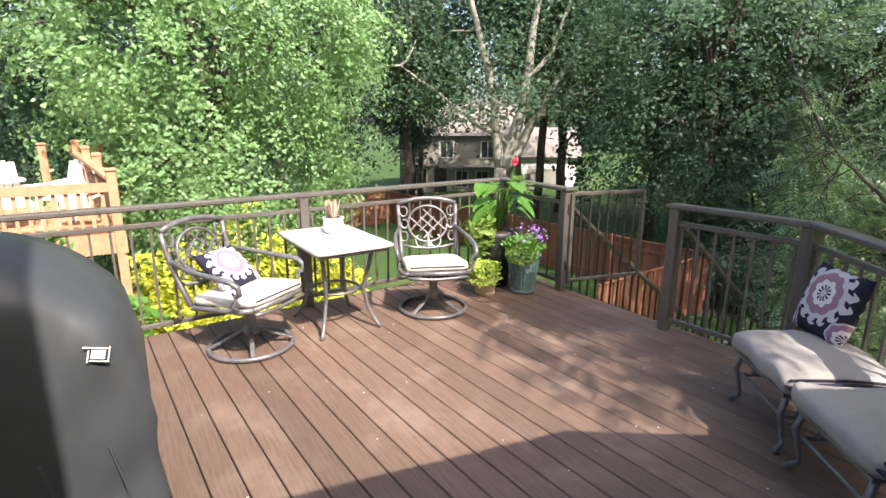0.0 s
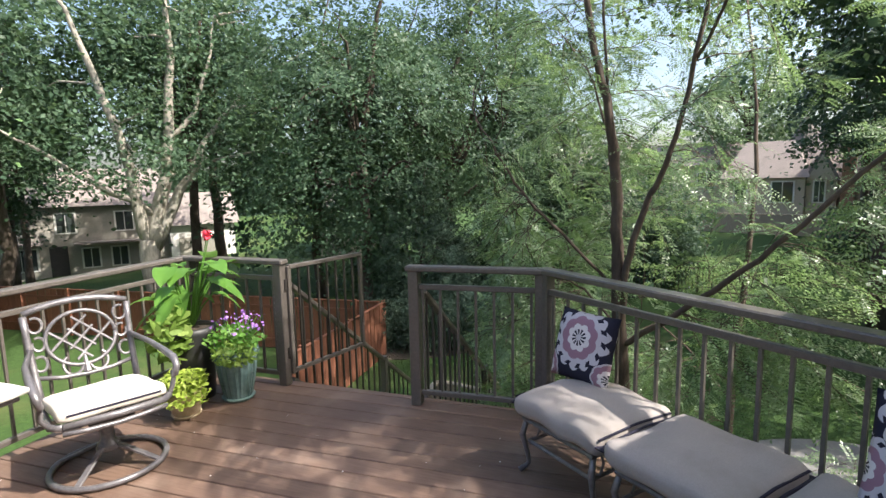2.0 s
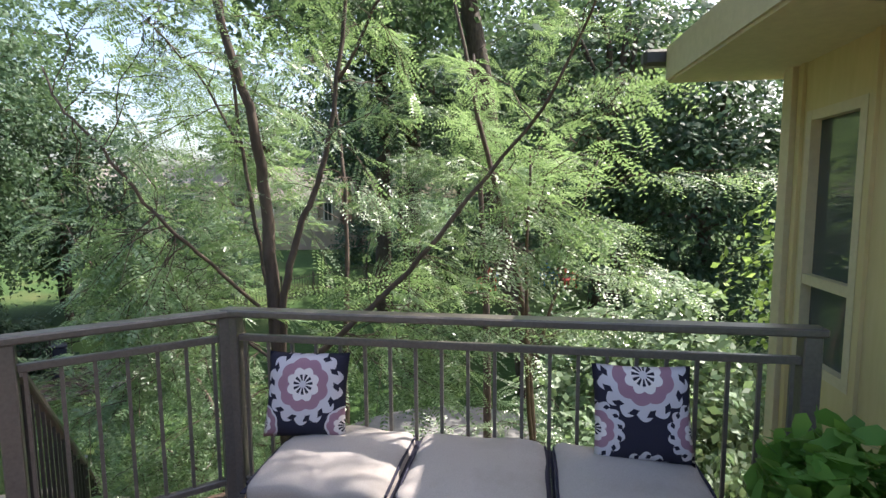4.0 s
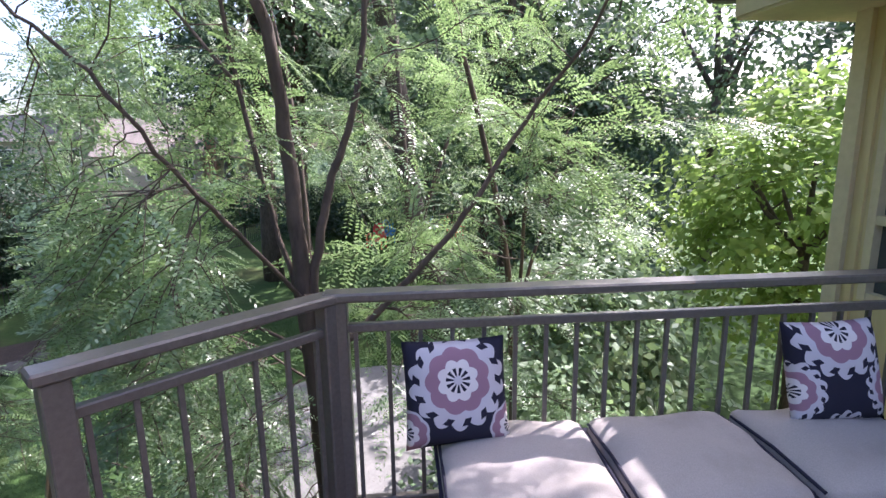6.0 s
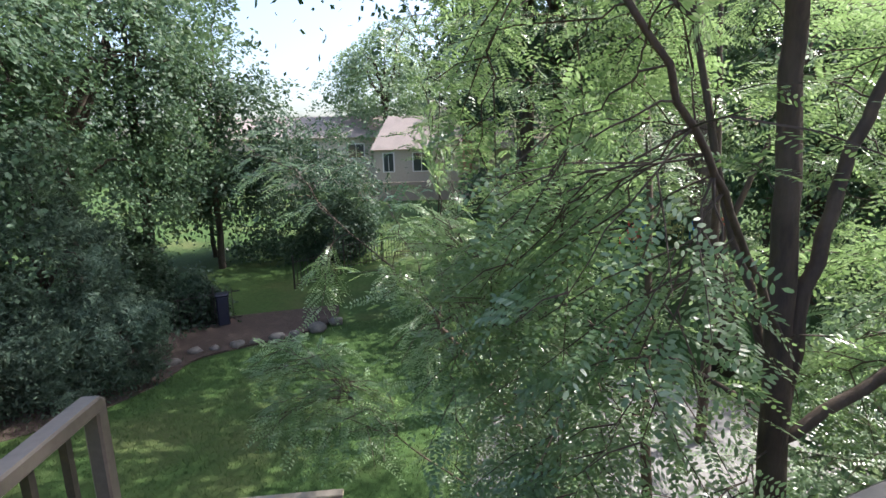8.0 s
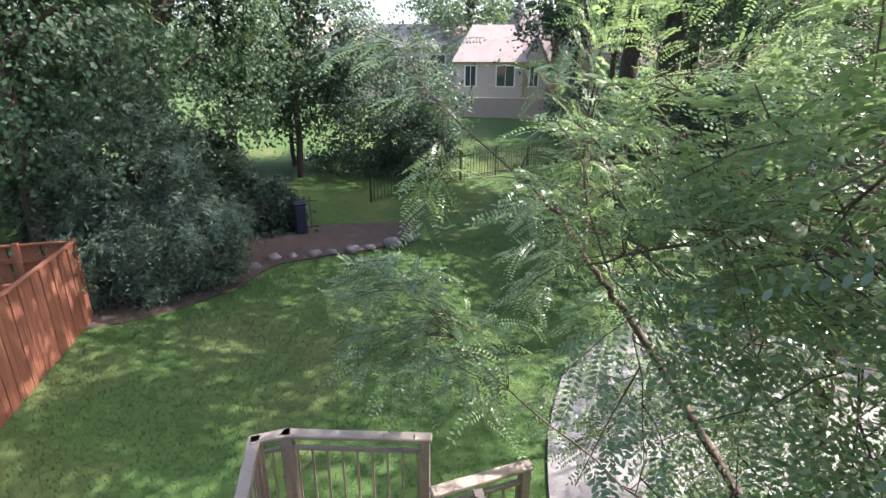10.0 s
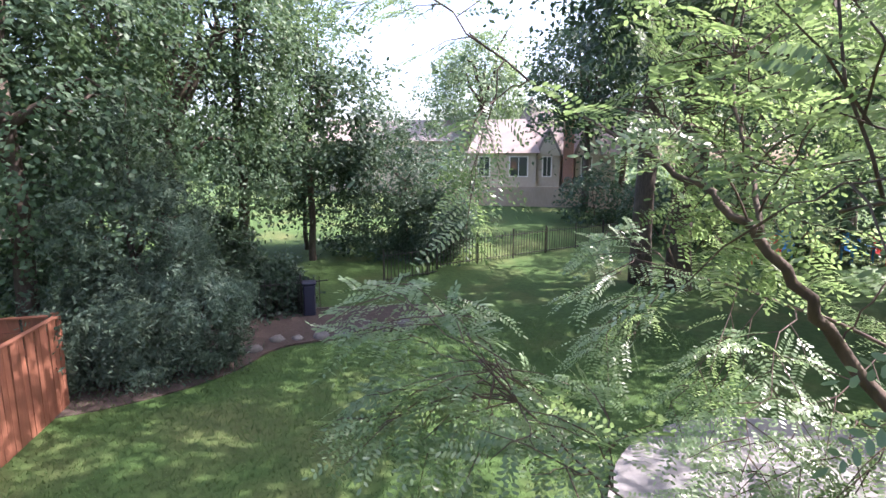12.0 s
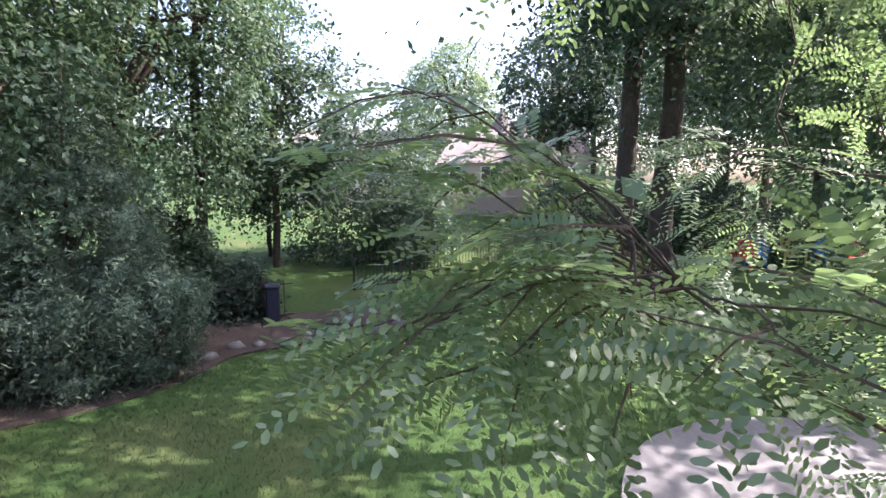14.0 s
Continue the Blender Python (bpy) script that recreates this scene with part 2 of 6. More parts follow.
def solo(name, bm, material, label, category, group="", kind="", smooth=False):
    return tagged(part(name, bm, material, None, "", smooth), label, category, group, kind)


def bm_box(size, at=(0, 0, 0), m=None, bevel=0.0, bm=None):
    bm = bm or bmesh.new()
    mat = Matrix.Translation(at) @ (m or Matrix()) @ Matrix.Diagonal((*size, 1))
    made = bmesh.ops.create_cube(bm, size=1, matrix=mat)
    if bevel:
        edges = list({e for v in made["verts"] for e in v.link_edges})
        bmesh.ops.bevel(bm, geom=edges, offset=bevel, segments=1, affect="EDGES")
    return bm


def bm_beam(p, q, w, h, bm=None, up=(0, 0, 1), bevel=0.0):
    """A box beam from p to q, w wide and h high about its axis."""
    p, q = Vector(p), Vector(q)
    d = (q - p)
    y = d.normalized()
    x = y.cross(Vector(up)).normalized()
    z = x.cross(y)
    m = Matrix((x, y, z)).transposed().to_4x4()
    return bm_box((w, d.length, h), (p + q) / 2, m, bevel, bm)


def bm_tube(points, radii, n=8, bm=None, cap=True):
    """A tapered tube along a polyline."""
    bm = bm or bmesh.new()
    pts = [Vector(p) for p in points]
    if not isinstance(radii, (list, tuple)):
        radii = [radii] * len(pts)
    rings = []
    side = None
    for i, p in enumerate(pts):
        d = (pts[min(i + 1, len(pts) - 1)] - pts[max(i - 1, 0)]).normalized()
        if side is None:
            side = d.orthogonal().normalized()
        side = (side - d * side.dot(d)).normalized()
        other = d.cross(side)
        rings.append([bm.verts.new(p + (side * math.cos(a) + other * math.sin(a)) * radii[i]) for a in (2 * math.pi * k / n for k in range(n))])
    for a, b in zip(rings, rings[1:]):
        for k in range(n):
            bm.faces.new((a[k], a[(k + 1) % n], b[(k + 1) % n], b[k]))
    if cap:
        bm.faces.new(rings[0][::-1])
        bm.faces.new(rings[-1])
    return bm


def bm_ring(radius, tube, at=(0, 0, 0), n=32, k=8, flat=1.0):
    bm = bmesh.new()
    grid = [[bm.verts.new((at[0] + (radius + tube * math.cos(b)) * math.cos(a), at[1] + (radius + tube * math.cos(b)) * math.sin(a), at[2] + flat * tube * math.sin(b)))
             for b in (2 * math.pi * j / k for j in range(k))] for a in (2 * math.pi * i / n for i in range(n))]
    for i in range(n):
        for j in range(k):
            bm.faces.new((grid[i][j], grid[(i + 1) % n][j], grid[(i + 1) % n][(j + 1) % k], grid[i][(j + 1) % k]))
    return bm


def bm_lathe(profile, n=24, at=(0, 0, 0), rib=0.0, ribs=0, bm=None):
    """A turned shape from (radius, height) pairs, with upright ribs if asked."""
    bm = bm or bmesh.new()
    rings = []
    for r, z in profile:
        rings.append([bm.verts.new((at[0] + r * (1 + rib * math.cos(ribs * a)) * math.cos(a), at[1] + r * (1 + rib * math.cos(ribs * a)) * math.sin(a), at[2] + z))
                      for a in (2 * math.pi * k / n for k in range(n))])
    for a, b in zip(rings, rings[1:]):
        for k in range(n):
            bm.faces.new((a[k], a[(k + 1) % n], b[(k + 1) % n], b[k]))
    bm.faces.new(rings[0][::-1])
    bm.faces.new(rings[-1])
    return bm


def bm_prism(outline, z0, z1, bm=None):
    bm = bm or bmesh.new()
    lo = [bm.verts.new((x, y, z0)) for x, y in outline]
    hi = [bm.verts.new((x, y, z1)) for x, y in outline]
    n = len(lo)
    bm.faces.new(lo[::-1])
    bm.faces.new(hi)
    for k in range(n):
        bm.faces.new((lo[k], lo[(k + 1) % n], hi[(k + 1) % n], hi[k]))
    return bm


def faces_mesh(name, polys, material):
    """One mesh of many equal polygons: polys is an array (count, corners, 3)."""
    polys = np.ascontiguousarray(polys, dtype=np.float32)
    n, k, _ = polys.shape
    me = bpy.data.meshes.new(name)
    me.vertices.add(n * k)
    me.vertices.foreach_set("co", polys.ravel())
    me.loops.add(n * k)
    me.loops.foreach_set("vertex_index", np.arange(n * k, dtype=np.int32))
    me.polygons.add(n)
    me.polygons.foreach_set("loop_start", np.arange(0, n * k, k, dtype=np.int32))
    me.polygons.foreach_set("loop_total", np.full(n, k, dtype=np.int32))
    me.update(calc_edges=True)
    me.materials.append(material)
    return me


RHOMB = np.array([(-0.5, 0), (-0.05, 0.5), (0.5, 0), (-0.05, -0.5)])
OVAL = np.array([(-0.5, 0), (-0.05, 0.44), (0.42, 0.22), (0.42, -0.22), (-0.05, -0.44)])
POINTED = np.array([(-0.5, 0), (-0.28, 0.42), (0.12, 0.36), (0.5, 0), (0.12, -0.36), (-0.28, -0.42)])


def unit(v):
    return v / np.maximum(np.linalg.norm(v, axis=-1, keepdims=True), 1e-9)


def leaves_at(rng, centres, size, shape=RHOMB, up=0.6, aspect=0.6, lean=None):
    """Leaf polygons about the given centres; lean: the way each leaf faces, one row a leaf."""
    n = len(centres)
    if lean is None:
        nor = unit(rng.normal(size=(n, 3)) + np.array((0, 0, up * 1.6)) + 0.75 * np.array(sd))
    else:
        nor = unit(lean + 0.42 * rng.normal(size=(n, 3)))
    ax = unit(np.cross(nor, rng.normal(size=(n, 3))))
    ac = np.cross(nor, ax)
    s = size * rng.uniform(0.6, 1.3, (n, 1, 1))
    return centres[:, None, :] + s * (shape[None, :, :1] * ax[:, None, :] + aspect * shape[None, :, 1:] * ac[:, None, :])


def wander(rng, p, q, steps, amount):
    """A polyline from p to q that strays a little."""
    p, q = np.array(p, float), np.array(q, float)
    pts = [p + (q - p) * t for t in np.linspace(0, 1, steps + 1)]
    for i in range(1, steps):
        pts[i] = pts[i] + rng.normal(size=3) * amount
    return pts


def crown_points(rng, centre, radii, clumps, per, spread, low=-0.9, hollow=0.45, up=0.5):
    """Leaves in flat, hanging sprays through an uneven crown: spray centres, leaf places, the way each leaf faces."""
    d = unit(rng.normal(size=(clumps, 3)))
    d[:, 2] = np.maximum(d[:, 2], low)
    r = rng.uniform(hollow, 1.0, (clumps, 1)) ** 0.6
    lump = 1 + 0.2 * np.sin(d[:, :1] * 5 + centre[0]) * np.cos(d[:, 1:2] * 4 + centre[1]) + 0.14 * np.sin(d[:, 2:] * 7 + centre[0])
    c = np.array(centre) + d * r * lump * np.array(radii)
    face = unit(d * 0.75 + np.array((0, 0, 0.25 + up)) + 0.45 * rng.normal(size=(clumps, 3)))
    a = unit(np.cross(face, rng.normal(size=(clumps, 3))))
    b = np.cross(face, a)
    q = rng.normal(size=(clumps, per, 3)) * spread * rng.uniform(0.6, 1.35, (clumps, 1, 1))
    pts = c[:, None, :] + 1.25 * q[..., :1] * a[:, None, :] + 0.8 * q[..., 1:2] * b[:, None, :] + 0.26 * q[..., 2:] * face[:, None, :]
    pts[..., 2] -= 0.35 * (q[..., 0] ** 2 + q[..., 1] ** 2) / max(spread, 0.05)
    return c, pts.reshape(-1, 3), np.repeat(face, per, axis=0)


def tree(name, base, top, radii, centre_z, clumps, per, spread, leaf, leaf_mat, bark, trunk_r, label, seed, fork=0.45, limbs=9, shape=RHOMB, up=0.5, low=-0.9, hollow=0.45, lean=(0, 0), group="", aspect=0.6):
    rng = np.random.default_rng(seed)
    t = thing(name, base, 0, label, "tree", group)
    h = top - base[2]
    cz = centre_z - base[2]
    fz = h * fork
    bm = bm_tube(wander(rng, (0, 0, -0.3), (lean[0] * 0.4, lean[1] * 0.4, fz), 5, trunk_r * 0.25), [trunk_r * k for k in (1.35, 1.05, 0.98, 0.92, 0.86, 0.8)], 10)
    part("trunk", bm, bark, t, smooth=True)
    c, pts, face = crown_points(rng, (lean[0], lean[1], cz), radii, clumps, per, spread, low, hollow, up)
    far = c[np.argsort(-np.linalg.norm(c - np.array((0, 0, fz)), axis=1))]
    ends = far[:: max(1, len(far) // limbs)][:limbs]
    for e in ends:
        start = np.array((lean[0] * 0.4, lean[1] * 0.4, fz)) * (1 if e[2] > fz else 0.85)
        mid = (start + e) / 2 + np.array((0, 0, 0.12 * h * (1 if e[2] > fz else 0.3)))
        line = wander(rng, start, mid, 3, trunk_r * 0.5) + wander(rng, mid, e, 3, trunk_r * 0.5)[1:]
        rr = trunk_r * rng.uniform(0.42, 0.62)
        part("limb", bm_tube(line, [rr * k for k in (1, 0.85, 0.7, 0.55, 0.4, 0.28, 0.12)], 6), bark, t, smooth=True)
    me = faces_mesh("crown", leaves_at(rng, pts, leaf, shape, up, aspect, face), leaf_mat)
    crown = new("crown", me)
    crown.parent = t
    tagged(crown, kind="stuff")
    return t


def bush(name, base, radii, clumps, per, spread, leaf, leaf_mat, label, seed, shape=RHOMB, up=0.5, stems=5, hollow=0.5, category="shrub", group="", aspect=0.6):
    rng = np.random.default_rng(seed)
    t = thing(name, base, 0, label, category, group)
    c, pts, face = crown_points(rng, (0, 0, radii[2]), radii, clumps, per, spread, -0.75, hollow, up)
    pts[:, 2] = np.maximum(pts[:, 2], 0.03)
    for e in c[:stems]:
        part("stem", bm_tube(wander(rng, (0, 0, -0.05), e, 4, 0.03 * radii[0]), [0.03, 0.026, 0.02, 0.014, 0.008], 5), M["bark"], t)
    crown = new("foliage", faces_mesh("foliage", leaves_at(rng, pts, leaf, shape, up, aspect, face), leaf_mat))
    crown.parent = t
    tagged(crown, kind="stuff")
    return t

# ==SETTING==
# ---------- ground ----------
LAWN = -4.2


def ground_z(x, y):
    rise = min(max((y - 17) * 0.075, 0), 2.0)
    far = min(max((math.hypot(x, y) - 60) * 0.02, 0), 3.0)
    return LAWN + rise + far * 0.3 + 0.06 * math.sin(x * 0.31) * math.cos(y * 0.27)


def build_ground():
    steps = [-400, -250, -160, -110, -80, -60] + [x * 1.5 for x in range(-32, 33)] + [60, 80, 110, 160, 250, 400]
    bm = bmesh.new()
    grid = [[bm.verts.new((x, y + 8, ground_z(x, y + 8))) for y in steps] for x in steps]
    n = len(steps)
    for i in range(n - 1):
        for j in range(n - 1):
            bm.faces.new((grid[i][j], grid[i + 1][j], grid[i + 1][j + 1], grid[i][j + 1]))
    solo("ground", bm, M["grass"], "mown green lawn with dry patches and tree shade", "lawn", kind="structure", smooth=True)


build_ground()

# ---------- deck ----------
TILT = math.atan(0.055)                       # the boards lie slightly turned against the gate's rail
BX, BY = Vector((math.cos(TILT), math.sin(TILT))), Vector((-math.sin(TILT), math.cos(TILT)))
PB, PC, PD, PE, PF = Vector((-0.89, 0.0)), Vector((0, 0)), Vector((1.045, 0.0)), Vector((1.86, 0.07)), Vector((3.8, -1.46))
PA0 = PB - BY * 4.6
EU = (PF - PE).normalized()
EV = Vector((-EU.y, EU.x))
HOUSE_K, HOUSE_W, HOUSE_S = Vector((4.66, -0.86)), Vector((4.0, -1.7)), Vector((3.66, -3.4))
DECK = [PB + Vector((-0.06, 0.06)), PE + Vector((0.02, 0.06)), PF + EU * 0.2 + EV * 0.05, Vector((3.42, -4.6)), PA0 + Vector((-0.06, 0))]


def clip(poly, p, d):
    """The part of a polygon left of the line through p along d."""
    out = []
    for a, b in zip(poly, poly[1:] + poly[:1]):
        sa, sb = d.x * (a.y - p.y) - d.y * (a.x - p.x), d.x * (b.y - p.y) - d.y * (b.x - p.x)
        if sa >= 0:
            out.append(a)
        if sa * sb < 0:
            out.append(a + (b - a) * (sa / (sa - sb)))
    return out


def boards(parent, outline, x_dir, y_dir, origin, step, gap, z0, z1, material, name="board"):
    """Boards laid along x_dir, cut to the outline (clockwise corners)."""
    reach = [(p - origin).dot(y_dir) for p in outline]
    k0, k1 = math.floor(min(reach) / step), math.ceil(max(reach) / step)
    for k in range(k0, k1):
        a, b = k * step + gap / 2, (k + 1) * step - gap / 2
        poly = [origin - x_dir * 20 + y_dir * a, origin + x_dir * 20 + y_dir * a, origin + x_dir * 20 + y_dir * b, origin - x_dir * 20 + y_dir * b]
        for p, q in zip(outline, outline[1:] + outline[:1]):
            poly = clip(poly, q, p - q)
            if len(poly) < 3:
                break
        if len(poly) < 3:
            continue
        bm = bm_prism([(v.x, v.y) for v in poly], z0, z1)
        top = [e for e in bm.edges if all(v.co.z > z1 - 1e-4 for v in e.verts)]
        bmesh.ops.bevel(bm, geom=top, offset=0.004, segments=1, affect="EDGES")
        part(name, bm, material, parent)


deck = thing("deck_floor", (0, 0, 0), 0, "reddish-brown stained deck of long narrow boards", "deck", kind="structure")
boards(deck, DECK, BX, BY, Vector((0, -3.2695)), 0.1305, 0.006, -0.034, 0.0, M["board"])
for a, b in zip(DECK, DECK[1:]):
    part("rim_joist", bm_beam((*a, -0.165), (*b, -0.165), 0.04, 0.25), M["frame_wood"], deck)
for k in range(9):
    y = -0.3 - 0.55 * k
    part("joist", bm_beam((-0.8 + 0.02 * k, y, -0.15), (3.0, y, -0.15), 0.04, 0.2), M["frame_wood"], deck)
for x, y in ((-0.82, -0.05), (-0.7, -2.4), (1.1, -0.1), (1.85, -0.05), (3.6, -1.4)):
    part("deck_post", bm_box((0.14, 0.14, 4.1), (x, y, -2.2)), M["frame_wood"], deck)

RAIL_H = 0.92


def railing(name, p, q, z=0.0, posts=(), label="bronze-brown metal deck railing with thin upright balusters", end_posts=True, cap=True, step=0.112, height=RAIL_H, mat="rail", bar="rail"):
    p, q = Vector(p), Vector(q)
    d = (q - p)
    n = d.normalized()
    t = thing(name, (p.x, p.y, z), math.degrees(math.atan2(n.y, n.x)), label, "railing", "deck railings")
    L = d.length
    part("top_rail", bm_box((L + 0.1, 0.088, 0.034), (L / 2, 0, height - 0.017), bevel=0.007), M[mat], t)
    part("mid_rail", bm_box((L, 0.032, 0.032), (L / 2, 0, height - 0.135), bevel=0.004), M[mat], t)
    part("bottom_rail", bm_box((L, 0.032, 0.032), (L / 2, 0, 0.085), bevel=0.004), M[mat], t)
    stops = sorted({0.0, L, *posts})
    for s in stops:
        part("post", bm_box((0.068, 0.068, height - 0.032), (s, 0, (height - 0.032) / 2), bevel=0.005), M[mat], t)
    k = int(L / step)
    for i in range(k):
        s = (i + 0.5) * L / k
        if min(abs(s - x) for x in stops) < 0.04:
            continue
        part("baluster", bm_box((0.015, 0.015, height - 0.22), (s, 0, (height - 0.05) / 2)), M[bar], t)
    return t


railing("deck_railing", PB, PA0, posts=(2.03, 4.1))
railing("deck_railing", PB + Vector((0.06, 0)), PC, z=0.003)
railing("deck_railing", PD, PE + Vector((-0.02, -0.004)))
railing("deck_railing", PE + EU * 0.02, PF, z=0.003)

# open gate, swung outwards
GATE_ANGLE = math.degrees(math.atan2(0.715, 0.17))
gate = thing("gate", (0.045, 0.04, 0), GATE_ANGLE, "open bronze-brown metal gate with a diagonal brace", "gate")
GL = 0.735
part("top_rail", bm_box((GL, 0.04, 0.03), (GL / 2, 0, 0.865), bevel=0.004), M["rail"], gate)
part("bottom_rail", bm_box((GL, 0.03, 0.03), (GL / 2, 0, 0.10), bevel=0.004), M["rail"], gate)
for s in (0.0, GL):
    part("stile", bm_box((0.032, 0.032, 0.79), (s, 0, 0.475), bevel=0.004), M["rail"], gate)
for k in range(7):
    part("baluster", bm_box((0.014, 0.014, 0.74), ((k + 1) * GL / 8, 0, 0.48)), M["iron"], gate)
part("hinge", bm_tube(((-0.03, 0, 0.2), (-0.03, 0, 0.28)), 0.012), M["iron"], gate)
part("hinge", bm_tube(((-0.03, 0, 0.7), (-0.03, 0, 0.78)), 0.012), M["iron"], gate)

# ---------- stairs ----------
SLOPE, RUN, Y0 = 0.74, 0.245, 0.05
RISE = SLOPE * RUN
NSTEP = 12
LAND_Z = -RISE * (NSTEP + 1)
LAND_Y = Y0 + RUN * NSTEP
stairs = thing("deck_stairs", (0, 0, 0), 0, "steep brown wooden stairs down from the deck", "stairs", kind="structure")
for k in range(NSTEP):
    for j in (0, 1):
        part("tread", bm_box((1.0, 0.132, 0.034), (0.522, Y0 + RUN * k + 0.066 + j * 0.134, -RISE * (k + 1) - 0.017), bevel=0.004), M["board"], stairs)
for x in (0.005, 1.04):
    part("stringer", bm_beam((x, Y0 - 0.02, -0.22), (x, LAND_Y, LAND_Z - 0.05), 0.04, 0.26), M["frame_wood"], stairs)


def stair_rail(x, y1):
    t = thing("stair_railing", (x, 0, 0), 0, "sloping bronze-brown metal stair railing with balusters", "railing", "stair railings")
    zz = lambda y: -SLOPE * (y - Y0) - RISE * 0.5
    ya = 0.1
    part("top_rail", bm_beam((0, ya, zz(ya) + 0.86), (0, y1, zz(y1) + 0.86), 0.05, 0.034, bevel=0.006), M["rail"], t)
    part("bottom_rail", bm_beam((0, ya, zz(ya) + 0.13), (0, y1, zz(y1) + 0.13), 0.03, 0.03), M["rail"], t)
    n = int((y1 - ya) / 0.105)
    for k in range(n):
        y = ya + (k + 0.5) * (y1 - ya) / n
        part("baluster", bm_box((0.014, 0.014, 0.72), (0, y, zz(y) + 0.495)), M["iron"], t)
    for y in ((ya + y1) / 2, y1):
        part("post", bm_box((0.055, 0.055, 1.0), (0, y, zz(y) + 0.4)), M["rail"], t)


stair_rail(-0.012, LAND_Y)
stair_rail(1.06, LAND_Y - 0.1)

landing = thing("stair_landing", (0, 0, 0), 0, "sunlit terracotta-brown wooden stair landing", "landing", kind="structure")
LP = [Vector((-0.36, LAND_Y - 0.02)), Vector((-0.4, LAND_Y + 0.82)), Vector((-0.15, LAND_Y + 0.88)), Vector((1.5, LAND_Y + 0.62)), Vector((1.5, LAND_Y - 0.02))]
boards(landing, LP, Vector((1, 0)), Vector((0, 1)), Vector((0, LAND_Y)), 0.1385, 0.006, LAND_Z - 0.034, LAND_Z, M["landing"])
for x, y in ((-0.3, LAND_Y + 0.1), (-0.1, LAND_Y + 0.6), (1.4, LAND_Y + 0.1), (1.4, LAND_Y + 0.55)):
    part("landing_post", bm_box((0.1, 0.1, 4.2 + LAND_Z), (x, y, (LAND_Z - 4.2) / 2 - 0.04)), M["frame_wood"], landing)
for p, q in (((-0.34, LAND_Y), (-0.36, LAND_Y + 0.78)), ((-0.34, LAND_Y + 0.8), (-0.16, LAND_Y + 0.83)), ((-0.13, LAND_Y + 0.83), (0.84, LAND_Y + 0.63)), ((0.86, LAND_Y + 0.13), (1.46, LAND_Y + 0.25))):
    railing("landing_railing", p, q, LAND_Z, label="weathered bronze-brown railing round the stair landing", step=0.1, height=0.9, mat="rail_worn", bar="rail_worn")
low = thing("garden_stairs", (0, 0, 0), 0, "lower flight of brown wooden stairs to the garden", "stairs", kind="structure")
for k in range(10):
    part("tread", bm_box((0.24, 0.56, 0.036), (1.62 + 0.26 * k, LAND_Y + 0.3, LAND_Z - 0.175 * (k + 1))), M["board"], low)
for y in (LAND_Y + 0.01, LAND_Y + 0.6):
    part("stringer", bm_beam((1.46, y, LAND_Z - 0.2), (4.1, y, LAND_Z - 1.95), 0.04, 0.24), M["frame_wood"], low)

# ---------- house ----------
EAVE_Z = 2.1


def wall_run(name, p, q, z0, z1, label, thick=0.18, batten=0.0, holes=()):
    """A wall whose outer face runs from p to q, the house on its right hand."""
    p, q = Vector(p), Vector(q)
    d = (q - p)
    n = d.normalized()
    t = thing(name, (p.x, p.y, 0), math.degrees(math.atan2(n.y, n.x)), label, "wall", kind="structure")
    L = d.length
    xs = [0.0]
    for a, b, c, e in holes:
        xs += [a, b]
    xs.append(L)
    for a, b in zip(xs[::2], xs[1::2]):
        part("wall_panel", bm_box((b - a, thick, z1 - z0), ((a + b) / 2, -thick / 2, (z0 + z1) / 2)), M["siding"], t)
    for a, b, c, e in holes:
        part("wall_panel", bm_box((b - a, thick, c - z0), ((a + b) / 2, -thick / 2, (z0 + c) / 2)), M["siding"], t)
        part("wall_panel", bm_box((b - a, thick, z1 - e), ((a + b) / 2, -thick / 2, (z1 + e) / 2)), M["siding"], t)
    if batten:
        for k in range(1, int(L / batten) + 1):
            x = k * batten
            if any(a - 0.03 < x < b + 0.03 for a, b, c, e in holes) or x > L - 0.03:
                continue
            part("batten", bm_box((0.03, 0.018, z1 - z0), (x, 0.0085, (z0 + z1) / 2)), M["siding"], t)
    return t


w1 = wall_run("wall_bay", HOUSE_W, HOUSE_K, LAWN, EAVE_Z + 0.02, "tan painted house wall with board siding beside the deck", batten=0.3, holes=((0.36, 0.86, 0.55, 1.85),))
win = thing("window_1", (*HOUSE_W, 0), math.degrees(math.atan2(*(HOUSE_K - HOUSE_W).yx)), "tall dark window in a pale frame in the tan wall", "window", kind="structure")
for a, b, s in ((0.36, 0.86, 0.575), (0.36, 0.86, 1.825), (0.36, 0.86, 1.0)):
    part("window_frame", bm_box((b - a, 0.06, 0.05), ((a + b) / 2, -0.03, s)), M["trim_tan"], win)
for x in (0.385, 0.835):
    part("window_frame", bm_box((0.05, 0.066, 1.3), (x, -0.03, 1.2)), M["trim_tan"], win)
part("pane", bm_box((0.46, 0.008, 1.24), (0.61, -0.05, 1.2)), M["glass"], win)
part("corner_board", bm_box((0.1, 0.03, EAVE_Z - LAWN), ((HOUSE_K - HOUSE_W).length - 0.05, 0.016, (EAVE_Z + LAWN) / 2)), M["trim_tan"], w1)
wall_run("wall_deck", HOUSE_S, HOUSE_W, LAWN, EAVE_Z + 0.02, "tan painted house wall along the deck", batten=0.3)
HOUSE_R = HOUSE_K + Vector((4.5, -3.6))
wall_run("wall_side", HOUSE_K, HOUSE_R, LAWN, EAVE_Z + 0.02, "tan painted side wall of the house")
HOUSE_T = Vector((3.4, -9.5))
